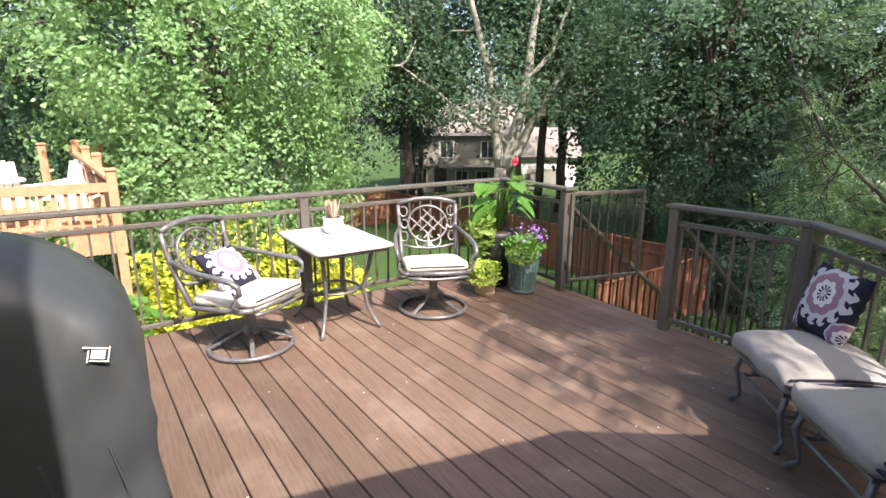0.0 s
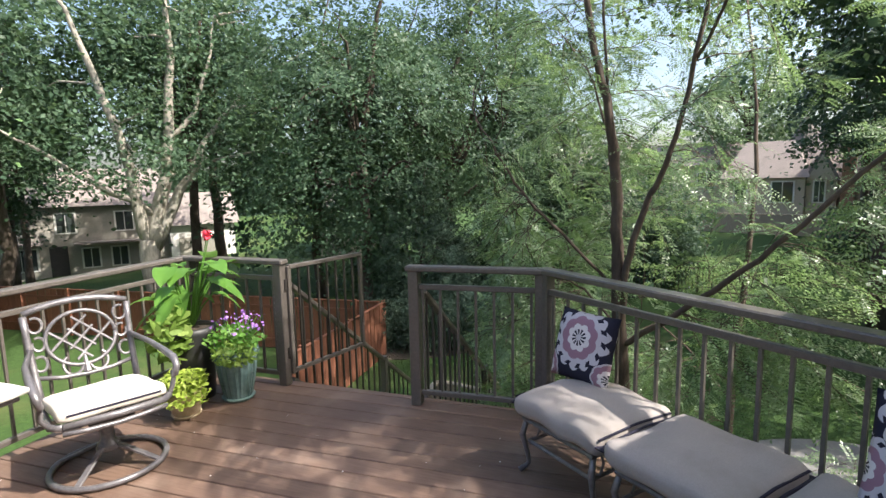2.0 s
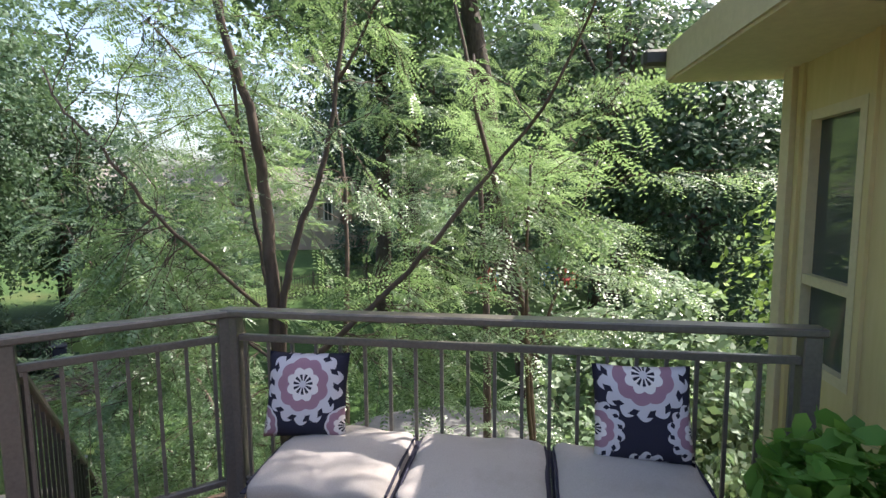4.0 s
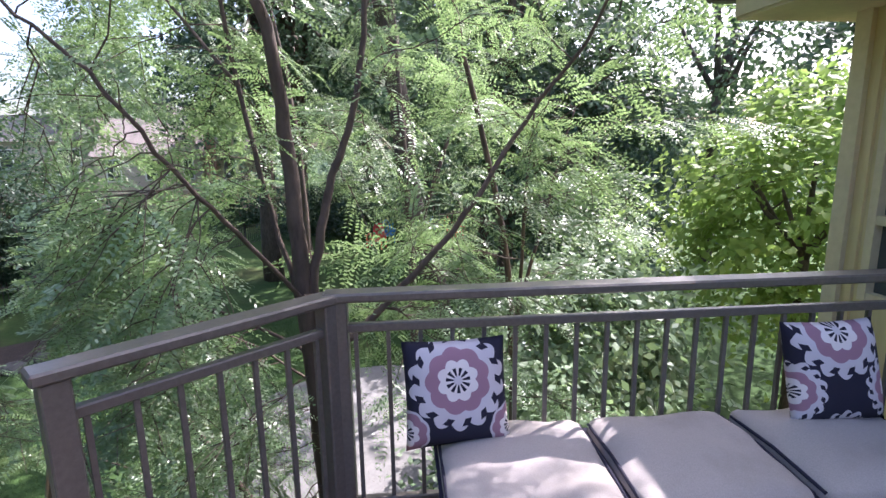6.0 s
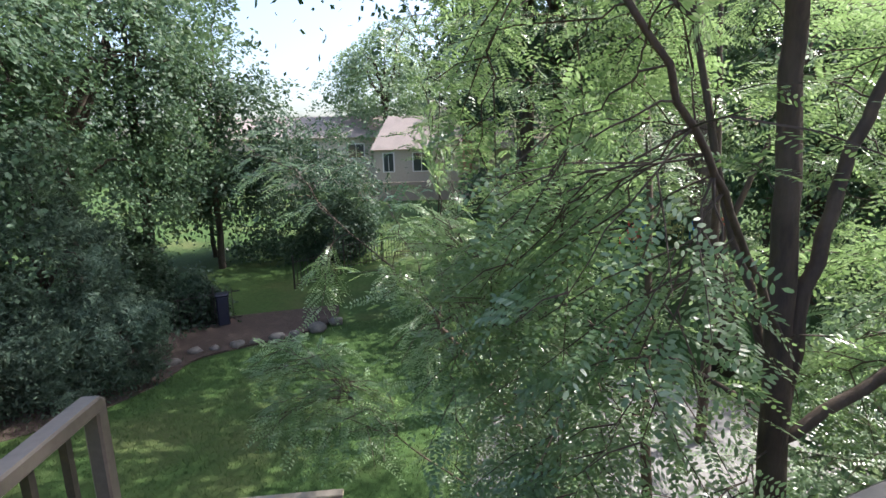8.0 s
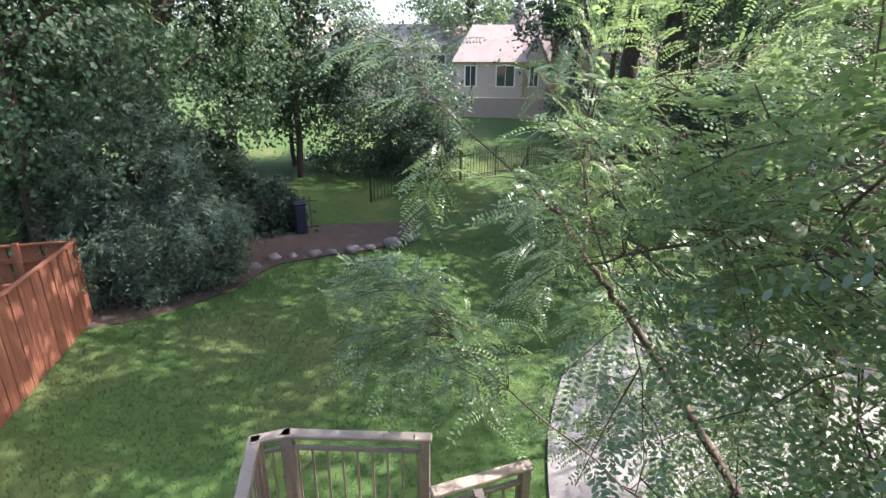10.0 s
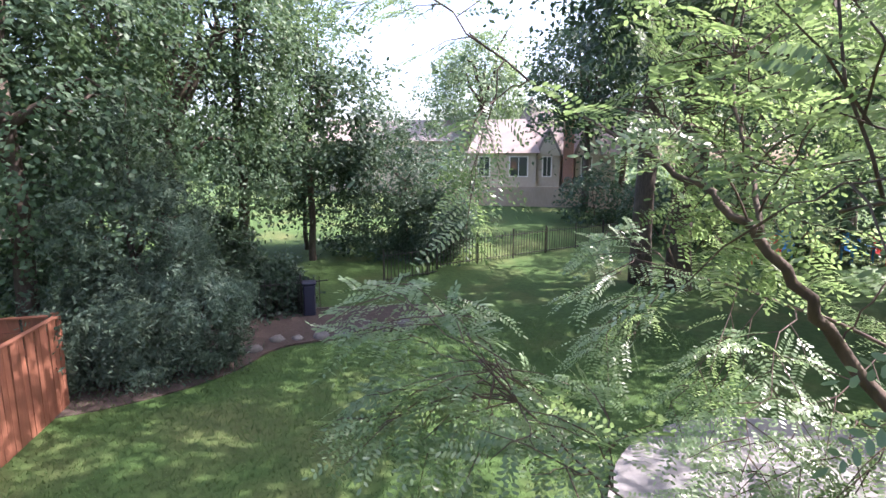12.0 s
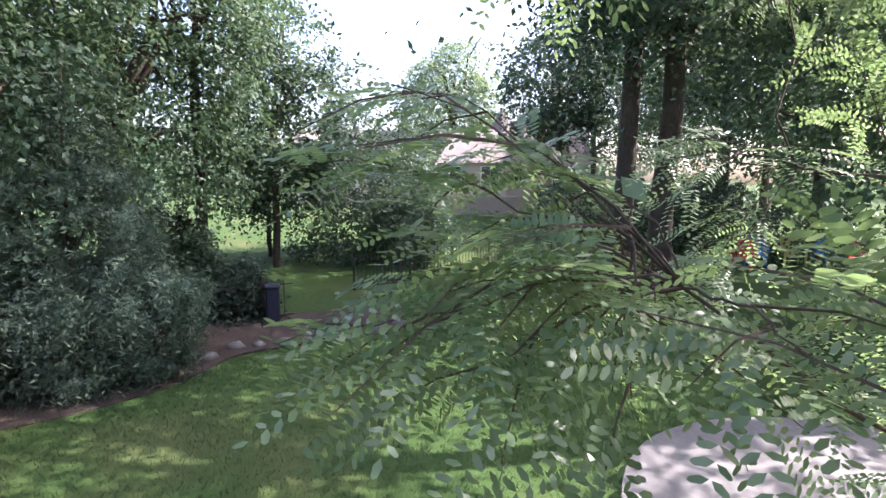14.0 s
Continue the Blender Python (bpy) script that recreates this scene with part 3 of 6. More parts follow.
wall_run("wall_tall", HOUSE_T, HOUSE_S, LAWN, 5.2, "tan painted two-storey house wall")
wall_run("wall_tall_side", HOUSE_S + Vector((0, -0.0)), HOUSE_S + Vector((5.5, 0.0)), EAVE_Z + 0.3, 5.2, "tan painted upper wall of the house")

roof = thing("house_roof", (0, 0, 0), 0, "low roof edge with tan fascia and dark gutter over the deck", "roof", kind="structure")
n1 = Vector((-(HOUSE_K - HOUSE_W).y, (HOUSE_K - HOUSE_W).x)).normalized()
n2 = Vector((-(HOUSE_W - HOUSE_S).y, (HOUSE_W - HOUSE_S).x)).normalized()
OV = 0.5
dk = (HOUSE_K - HOUSE_W).normalized()
kk = HOUSE_K + n1 * 0.58 + dk * 0.2
ww = HOUSE_W + (n1 + n2) * OV / (1 + n1.dot(n2))
ss = HOUSE_S + n2 * OV
rr = HOUSE_R + dk * 0.5
eave = [ss, ww, kk, rr]
part("soffit", bm_prism([(p.x, p.y) for p in (ss, HOUSE_S, HOUSE_S + Vector((5.5, 0)), rr, kk, ww)][::-1], EAVE_Z, EAVE_Z + 0.02), M["trim_tan"], roof)
for a, b in zip(eave, eave[1:]):
    part("fascia", bm_beam((*a, EAVE_Z + 0.11), (*b, EAVE_Z + 0.11), 0.03, 0.19), M["trim_tan"], roof)
    if a is not kk:
        continue
    nn = Vector((-(b - a).y, (b - a).x)).normalized() * 0.065
    part("gutter", bm_beam((*(a + nn - (b - a).normalized() * 0.14), EAVE_Z + 0.16), (*(b + nn), EAVE_Z + 0.16), 0.1, 0.1, bevel=0.02), M["gutter"], roof)
bm = bmesh.new()
ring = [bm.verts.new((p.x, p.y, EAVE_Z + 0.22)) for p in (ss, ww, kk, rr)]
peak = [bm.verts.new((6.6, -4.4, 3.3)), bm.verts.new((5.2, -4.5, 3.2))]
bm.faces.new((ring[0], ring[1], peak[1]))
bm.faces.new((ring[1], ring[2], peak[0], peak[1]))
bm.faces.new((ring[2], ring[3], peak[0]))
part("shingles", bm, M["shingle"], roof)

# ---------- fences ----------
def board_fence(p, q, height, label, lean=0.0, step=0.14):
    p, q = Vector(p), Vector(q)
    d = q - p
    n = d.normalized()
    t = thing("board_fence", (p.x, p.y, LAWN), math.degrees(math.atan2(n.y, n.x)), label, "fence", "cedar fences")
    k = int(d.length / step)
    shapes = []
    for v in range(4):
        bm = bm_box((step - 0.006, 0.02, height + (0.0, 0.012, -0.01, 0.006)[v]), (0, 0, height / 2 + 0.04))
        me = bpy.data.meshes.new("picket")
        bm.to_mesh(me)
        bm.free()
        me.materials.append(M["fence"])
        shapes.append(me)
    for i in range(k):
        o = new("picket", shapes[(i * 7 + i // 3) % 4])
        o.parent = t
        o.matrix_basis = pose((i + 0.5) * d.length / k, 0.004 * ((i * 5) % 3), 0, 0, 0.5 * ((i * 3) % 5 - 2))
    for z in (0.35, height - 0.25):
        part("fence_rail", bm_box((d.length, 0.04, 0.09), (d.length / 2, -0.035, z)), M["fence"], t)
    part("cap_rail", bm_box((d.length, 0.1, 0.03), (d.length / 2, -0.01, height + 0.06)), M["fence"], t)
    for i in range(int(d.length / 2.4) + 1):
        part("post", bm_box((0.1, 0.1, height + 0.12), (min(i * 2.4, d.length), -0.06, height / 2 + 0.06)), M["fence"], t)
    return t


board_fence((-23, 9.8), (-5.3, 11.7), 1.75, "long reddish cedar board fence across the lawn", step=0.2)
board_fence((-5.3, 11.7), (-4.95, 6.4), 1.75, "reddish cedar board fence lit by the sun")
board_fence((-23, -6), (-23, 9.6), 1.75, "far reddish cedar board fence", step=0.2)


def metal_fence(p, q, label):
    p, q = Vector(p), Vector(q)
    d = q - p
    n = d.normalized()
    t = thing("metal_fence", (p.x, p.y, ground_z((p.x + q.x) / 2, (p.y + q.y) / 2)), math.degrees(math.atan2(n.y, n.x)), label, "fence", "black metal fences")
    for z in (0.12, 1.0):
        part("rail", bm_box((d.length, 0.03, 0.03), (d.length / 2, 0, z)), M["iron"], t)
    for i in range(int(d.length / 0.16)):
        part("picket", bm_box((0.018, 0.018, 1.15), (i * 0.16, 0, 0.57)), M["iron"], t)
    for i in range(int(d.length / 2) + 1):
        part("post", bm_box((0.05, 0.05, 1.3), (i * 2.0, 0, 0.6)), M["iron"], t)


metal_fence((-3.6, 16.8), (-0.9, 17.6), "black metal picket fence by the shrubs")
metal_fence((0.9, 20.0), (3.0, 21.3), "black metal picket fence in the shade")
metal_fence((3.0, 21.3), (13.0, 26.4), "long black metal picket fence across the lawn")

# ---------- patio, beds, rocks ----------
def rounded(outline, times=2):
    """Cuts the corners of an outline until it runs round."""
    for _ in range(times):
        outline = [(a[0] + (b[0] - a[0]) * w, a[1] + (b[1] - a[1]) * w) for a, b in zip(outline, outline[1:] + outline[:1]) for w in (0.25, 0.75)]
    return outline


patio_edge = [(2.4 + 0.0, 4.6), (2.9, 6.3), (3.5, 7.5), (4.2, 8.6), (5.2, 9.35), (6.6, 9.6), (8.2, 9.2), (9.4, 8.0), (9.8, 5.5), (9.0, 2.0), (4.5, 2.0)]
solo("patio", bm_prism(rounded(patio_edge)[::-1], LAWN - 0.1, LAWN + 0.05), M["concrete"], "pale rounded concrete patio on the lawn", "patio", kind="structure")
bed_edge = [(-5.7, 11.0), (-4.4, 11.4), (-3.2, 12.2), (-2.4, 13.2), (-2.0, 14.4), (-0.6, 14.9), (1.0, 15.3), (2.2, 16.4), (2.4, 19.0), (-1, 20), (-7, 19), (-7.5, 12)]
solo("garden_bed", bm_prism(rounded(bed_edge)[::-1], LAWN - 0.1, LAWN + 0.07), M["mulch"], "brown mulched garden bed under the shrubs", "garden bed", kind="structure")
rng0 = np.random.default_rng(5)


def rock(x, y, r, seed):
    rng = np.random.default_rng(seed)
    bm = bmesh.new()
    bmesh.ops.create_icosphere(bm, subdivisions=2, radius=r)
    for v in bm.verts:
        v.co *= 1 + 0.35 * (noise.noise(v.co * (2.2 / r) + Vector((seed, 0, 0))))
        v.co.z *= 0.6
    ob = solo("rock", bm, M["rock"], "pale rounded edging rock beside the garden bed", "rock", "edging rocks", smooth=True)
    ob.matrix_basis = pose(x, y, LAWN + 0.05 + r * 0.12, 0, 0, rng.uniform(0, 360))


for i, (x, y, r) in enumerate([(-2.45, 14.2, 0.22), (-2.0, 14.9, 0.2), (-1.5, 14.95, 0.16), (-0.9, 15.0, 0.22), (-0.4, 15.1, 0.16), (0.2, 15.2, 0.25), (0.7, 15.35, 0.17), (1.4, 15.6, 0.3), (2.0, 16.0, 0.24)]):
    rock(x, y, r, i + 3)

bin_ = thing("compost_bin", (-1.42, 17.2, LAWN + 0.05), 8, "dark blue plastic bin beside the metal fence", "bin")
part("body", bm_box((0.36, 0.4, 0.95), (0, 0, 0.475), bevel=0.04), M["bin"], bin_)
part("lid", bm_box((0.42, 0.46, 0.08), (0, 0, 0.99), bevel=0.03), M["bin"], bin_)

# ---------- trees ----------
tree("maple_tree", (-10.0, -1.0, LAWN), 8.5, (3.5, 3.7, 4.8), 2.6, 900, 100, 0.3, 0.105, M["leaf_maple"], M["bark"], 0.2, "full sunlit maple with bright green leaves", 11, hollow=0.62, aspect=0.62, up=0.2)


def ash_tree(at):
    """Pale trunk that forks low into three long limbs, with an airy crown."""
    rng = np.random.default_rng(12)
    t = thing("ash_tree", at, 0, "tall pale-barked tree with three long forked limbs", "tree")
    side = np.array((0.537, 0.843, 0))
    up = np.array((0, 0, 1.0))
    part("trunk", bm_tube(wander(rng, (0, 0, -0.3), up * 3.6, 4, 0.05), [0.5, 0.42, 0.38, 0.36, 0.36], 12), M["bark_grey"], t, smooth=True)
    limbs = [[(0.1, 3.3), (0.5, 5.2), (1.0, 7.8), (1.3, 10.6), (1.2, 13.5)], [(0.0, 3.3), (-0.4, 5.5), (-0.8, 8.0), (-1.5, 10.4), (-2.4, 12.6)], [(0.1, 3.2), (1.0, 5.0), (2.0, 6.8), (3.0, 8.4), (4.4, 10.0)],
             [(0.2, 4.6), (-1.8, 6.0), (-3.4, 7.2), (-4.6, 8.0)], [(0.9, 7.2), (2.0, 8.6), (2.6, 10.4), (3.0, 12.4)]]
    ends = []
    for n, line in enumerate(limbs):
        pts = []
        for (a, b), (c, d) in zip(line, line[1:]):
            pts += wander(rng, side * a + up * b, side * c + up * d, 3, 0.07)[:-1]
        pts.append(side * line[-1][0] + up * line[-1][1])
        k = len(pts)
        r0 = (0.32, 0.26, 0.25, 0.12, 0.12)[n]
        part("limb", bm_tube(pts, [r0 * (1 - 0.75 * i / (k - 1)) for i in range(k)], 9), M["bark_grey"], t, smooth=True)
        ends += [p for p in pts[3:]]
    ends = np.array(ends)
    c = ends[rng.integers(len(ends), size=260)] + rng.normal(size=(260, 3)) * np.array((2.4, 2.4, 1.3))
    c = c[c[:, 2] > 5.6]
    for e in c[:26]:
        q = ends[np.argmin(np.linalg.norm(ends - e, axis=1))]
        part("branch", bm_tube(wander(rng, q, e, 4, 0.08), [0.07, 0.05, 0.04, 0.03, 0.015], 6), M["bark_grey"], t)
    pts = (c[:, None, :] + rng.normal(size=(len(c), 70, 3)) * 0.55 * np.array((1, 1, 0.6))).reshape(-1, 3)
    o = new("crown", faces_mesh("crown", leaves_at(rng, pts, 0.19, RHOMB, 0.5), M["leaf_mid"]))
    o.parent = t
    tagged(o, kind="stuff")


ash_tree((-15.6, 11.9, LAWN))
tree("shade_tree", (-7.5, 14.5, LAWN), 10, (4.5, 4.2, 5.2), 3.4, 460, 80, 0.42, 0.15, M["leaf_mid"], M["bark"], 0.22, "dense green shade tree", 13)
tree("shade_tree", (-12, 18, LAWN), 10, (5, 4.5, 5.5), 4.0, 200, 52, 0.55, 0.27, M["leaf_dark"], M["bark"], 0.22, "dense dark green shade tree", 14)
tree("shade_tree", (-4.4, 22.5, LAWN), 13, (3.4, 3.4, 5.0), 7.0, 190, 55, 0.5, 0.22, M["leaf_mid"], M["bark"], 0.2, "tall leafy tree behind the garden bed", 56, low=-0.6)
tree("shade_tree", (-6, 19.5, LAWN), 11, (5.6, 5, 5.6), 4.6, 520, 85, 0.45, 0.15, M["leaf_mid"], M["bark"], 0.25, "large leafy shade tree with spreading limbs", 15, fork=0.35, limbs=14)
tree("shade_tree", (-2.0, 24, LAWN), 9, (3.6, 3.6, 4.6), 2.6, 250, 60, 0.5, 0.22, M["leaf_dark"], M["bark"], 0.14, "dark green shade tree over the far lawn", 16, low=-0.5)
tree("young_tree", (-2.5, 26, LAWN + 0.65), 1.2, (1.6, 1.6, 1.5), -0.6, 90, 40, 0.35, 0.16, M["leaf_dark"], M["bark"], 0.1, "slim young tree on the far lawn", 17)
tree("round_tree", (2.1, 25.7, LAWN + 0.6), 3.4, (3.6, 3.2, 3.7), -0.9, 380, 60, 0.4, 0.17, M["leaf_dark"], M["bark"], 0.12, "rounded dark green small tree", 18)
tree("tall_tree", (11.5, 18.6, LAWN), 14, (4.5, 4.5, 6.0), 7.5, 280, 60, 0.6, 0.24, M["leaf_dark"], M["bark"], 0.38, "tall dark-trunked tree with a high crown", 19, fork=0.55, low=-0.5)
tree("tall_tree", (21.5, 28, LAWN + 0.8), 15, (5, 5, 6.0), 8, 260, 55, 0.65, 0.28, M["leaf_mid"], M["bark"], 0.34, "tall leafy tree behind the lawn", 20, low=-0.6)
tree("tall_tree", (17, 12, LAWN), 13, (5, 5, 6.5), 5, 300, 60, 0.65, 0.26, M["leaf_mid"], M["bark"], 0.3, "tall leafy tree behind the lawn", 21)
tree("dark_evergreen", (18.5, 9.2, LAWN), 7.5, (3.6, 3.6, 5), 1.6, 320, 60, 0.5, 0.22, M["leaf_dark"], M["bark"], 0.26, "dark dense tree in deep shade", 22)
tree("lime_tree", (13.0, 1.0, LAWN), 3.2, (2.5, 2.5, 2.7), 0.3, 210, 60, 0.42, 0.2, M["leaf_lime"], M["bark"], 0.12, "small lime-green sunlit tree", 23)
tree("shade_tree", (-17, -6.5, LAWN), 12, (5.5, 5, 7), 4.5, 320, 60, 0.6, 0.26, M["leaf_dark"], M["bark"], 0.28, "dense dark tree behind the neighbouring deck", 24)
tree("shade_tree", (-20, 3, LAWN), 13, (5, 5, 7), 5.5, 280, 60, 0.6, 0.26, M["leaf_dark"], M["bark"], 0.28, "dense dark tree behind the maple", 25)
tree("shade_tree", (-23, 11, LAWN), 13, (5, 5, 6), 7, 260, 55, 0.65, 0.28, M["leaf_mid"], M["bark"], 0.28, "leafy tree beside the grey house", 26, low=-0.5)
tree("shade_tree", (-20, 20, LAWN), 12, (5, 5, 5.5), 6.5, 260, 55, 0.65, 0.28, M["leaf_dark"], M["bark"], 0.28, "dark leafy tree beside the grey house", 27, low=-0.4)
tree("house_tree", (11, 50, LAWN + 2), 13.5, (5, 5, 7), 6, 380, 50, 0.7, 0.32, M["leaf_white"], M["bark"], 0.3, "bright rounded tree behind the cream house", 28)
tree("pine_tree", (14.6, 34.5, LAWN + 1.3), 12, (3.6, 3.6, 5), 6, 220, 50, 0.6, 0.3, M["leaf_dark"], M["bark"], 0.22, "dark slender tree in front of the cream house", 29, low=-0.5)
tree("juniper", (-4.9, 14.0, LAWN), 1.0, (1.6, 1.5, 3.0), -1.4, 480, 80, 0.17, 0.12, M["leaf_juniper"], M["bark"], 0.1, "tall dusky green juniper", 30, hollow=0.6, up=0.0, aspect=0.28)
bush("juniper_shrub", (-3.7, 13.3, LAWN), (1.5, 1.35, 1.4), 320, 90, 0.16, 0.12, M["leaf_juniper"], "broad dusky green juniper shrub in the mulch bed", 31, up=0.0, aspect=0.28)
bush("juniper_shrub", (-5.1, 12.8, LAWN), (1.25, 1.1, 1.3), 240, 90, 0.16, 0.12, M["leaf_juniper"], "dusky green juniper shrub by the fence", 32, up=0.0, aspect=0.28)
for i, (x, y, r, h) in enumerate(((-7.2, -2.55, 1.15, 1.75), (-7.2, -1.2, 1.35, 1.9), (-7.6, 0.2, 1.3, 1.6))):
    bush("golden_shrub", (x, y, LAWN), (r, r, h), 170, 58, 0.2, 0.12, M["leaf_yellow"], "bright golden-yellow shrub below the deck", 33 + i, group="golden shrubs")
bush("green_shrub", (-4.6, -3.9, LAWN), (0.8, 0.8, 2.0), 120, 50, 0.22, 0.17, M["leaf_pot"], "large-leaved green shrub near the neighbouring deck", 39, shape=POINTED)
bush("pale_shrub", (8.6, 3.2, LAWN), (1.9, 1.9, 2.0), 260, 60, 0.3, 0.16, M["leaf_white"], "large pale-leaved shrub in the sun", 35)
bush("pale_shrub", (6.2, 2.0, LAWN), (1.6, 1.5, 1.3), 200, 60, 0.3, 0.14, M["leaf_white"], "low pale-leaved shrub beside the patio", 36)
# added tree: a crown above the view that throws dappled shade on the lawn
tree("tall_tree", (10.6, 8.8, LAWN), 14, (5.4, 6.6, 3.6), 8.6, 340, 65, 0.62, 0.23, M["leaf_mid"], M["bark"], 0.3, "tall airy tree added to shade the lawn", 50, fork=0.62, low=-0.4, lean=(-4.2, 2.4))
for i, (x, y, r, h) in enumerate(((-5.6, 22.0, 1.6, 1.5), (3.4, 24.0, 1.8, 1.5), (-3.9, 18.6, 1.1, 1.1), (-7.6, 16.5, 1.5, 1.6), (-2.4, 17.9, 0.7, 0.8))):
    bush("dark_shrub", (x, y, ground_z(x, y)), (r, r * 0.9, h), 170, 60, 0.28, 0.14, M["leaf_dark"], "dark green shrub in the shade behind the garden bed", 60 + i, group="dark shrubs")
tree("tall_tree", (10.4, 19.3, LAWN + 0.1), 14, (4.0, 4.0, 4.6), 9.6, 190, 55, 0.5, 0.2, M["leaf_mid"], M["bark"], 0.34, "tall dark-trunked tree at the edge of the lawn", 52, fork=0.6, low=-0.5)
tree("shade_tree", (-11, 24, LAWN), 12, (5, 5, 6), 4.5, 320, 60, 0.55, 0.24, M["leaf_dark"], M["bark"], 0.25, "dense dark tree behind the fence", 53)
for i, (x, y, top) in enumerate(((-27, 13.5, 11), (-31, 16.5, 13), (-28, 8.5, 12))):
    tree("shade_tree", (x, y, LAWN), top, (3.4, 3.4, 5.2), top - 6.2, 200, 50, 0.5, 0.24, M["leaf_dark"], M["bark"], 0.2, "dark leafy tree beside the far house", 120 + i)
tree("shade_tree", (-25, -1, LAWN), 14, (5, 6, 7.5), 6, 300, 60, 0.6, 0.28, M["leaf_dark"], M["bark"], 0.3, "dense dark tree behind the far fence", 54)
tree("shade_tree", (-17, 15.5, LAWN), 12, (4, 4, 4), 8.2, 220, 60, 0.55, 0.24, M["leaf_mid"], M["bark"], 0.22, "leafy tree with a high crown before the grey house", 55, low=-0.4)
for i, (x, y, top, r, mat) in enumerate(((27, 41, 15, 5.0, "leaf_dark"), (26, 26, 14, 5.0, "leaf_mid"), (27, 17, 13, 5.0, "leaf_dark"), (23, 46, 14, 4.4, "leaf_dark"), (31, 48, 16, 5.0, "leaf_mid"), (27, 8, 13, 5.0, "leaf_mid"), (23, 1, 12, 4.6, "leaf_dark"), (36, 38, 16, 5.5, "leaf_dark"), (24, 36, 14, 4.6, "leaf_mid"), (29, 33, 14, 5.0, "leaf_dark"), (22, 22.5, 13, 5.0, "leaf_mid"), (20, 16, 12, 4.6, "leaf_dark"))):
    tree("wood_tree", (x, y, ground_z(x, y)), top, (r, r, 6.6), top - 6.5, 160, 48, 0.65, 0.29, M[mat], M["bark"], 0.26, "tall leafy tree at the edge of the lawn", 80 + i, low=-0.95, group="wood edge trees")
# added shrubs: their dark leaves stand in for the shade beneath the far trees
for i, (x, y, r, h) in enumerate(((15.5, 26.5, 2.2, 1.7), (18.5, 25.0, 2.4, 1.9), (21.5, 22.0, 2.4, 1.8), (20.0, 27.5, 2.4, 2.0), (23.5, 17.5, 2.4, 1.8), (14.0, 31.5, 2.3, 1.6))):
    bush("shade_fill_shrub", (x, y, ground_z(x, y)), (r, r * 0.9, h), 80, 40, 0.36, 0.22, M["leaf_dark"], "broad dark shrub added to darken the ground under the far trees", 100 + i, group="hedge shrubs")

# ---------- locust tree beside the stairs ----------
def bm_path(bm, pts, r0, r1, n=6):
    k = len(pts)
    bm_tube(pts, [r0 + (r1 - r0) * i / (k - 1) for i in range(k)], n, bm)
    return bm


def free_of_walkway(p):
    """Keeps twigs out of the stairs and off the deck."""
    x, y, z = p[..., 0], p[..., 1], p[..., 2]
    stairs_ = (x < 1.06) & (y < 2.62) & (z < 2.3)
    head = (x < 0.8) & (y < 3.05) & (z > -0.75) & (z < 2.3)
    over = (((x - PE.x) * EV.x + (y - PE.y) * EV.y < 0.12) | (y < 0.15)) & (z < 2.7) & (x < 4.4)
    back = (x < 0.2) & (y < 5)
    foot = (x < 0.9) & (z < -0.95)
    return ~(stairs_ | head | over | back | foot)


LEAFLET = np.array([(-0.5, 0), (-0.12, 0.48), (0.36, 0.34), (0.5, 0), (0.36, -0.34), (-0.12, -0.48)])
LEAFLET_FAR = np.array([(-0.5, 0), (0.05, 0.5), (0.5, 0.04), (0.05, -0.5)])


def fronds(rng, base, way, face, length, pairs, leaflet):
    """Feathered leaves: leaflets in pairs along a drooping midrib."""
    out = []
    n = len(base)
    shape = LEAFLET if leaflet < 0.04 else LEAFLET_FAR
    side = unit(np.cross(way, face))
    nor = np.cross(side, way)
    for k in range(pairs):
        t = (k + 1) / pairs
        pos = base + way * (length * t)[:, None] + np.array((0, 0, -1.0)) * (length * 0.3 * t * t)[:, None]
        for s in ((-1, 1) if k < pairs - 1 else (0,)):
            ax = unit(side * s * 0.95 + way * (0.35 if s else 1.0) + np.array((0, 0, -0.15)) + 0.06 * rng.normal(size=(n, 3)))
            nn = unit(nor + 0.15 * rng.normal(size=(n, 3)))
            ac = unit(np.cross(nn, ax))
            size = leaflet * rng.uniform(0.8, 1.15, (n, 1, 1)) * (0.75 if k == 0 else 1)
            c = pos + ax * leaflet * 0.55
            out.append(c[:, None, :] + size * (shape[None, :, :1] * ax[:, None, :] + 0.44 * shape[None, :, 1:] * ac[:, None, :]))
    return np.concatenate(out)


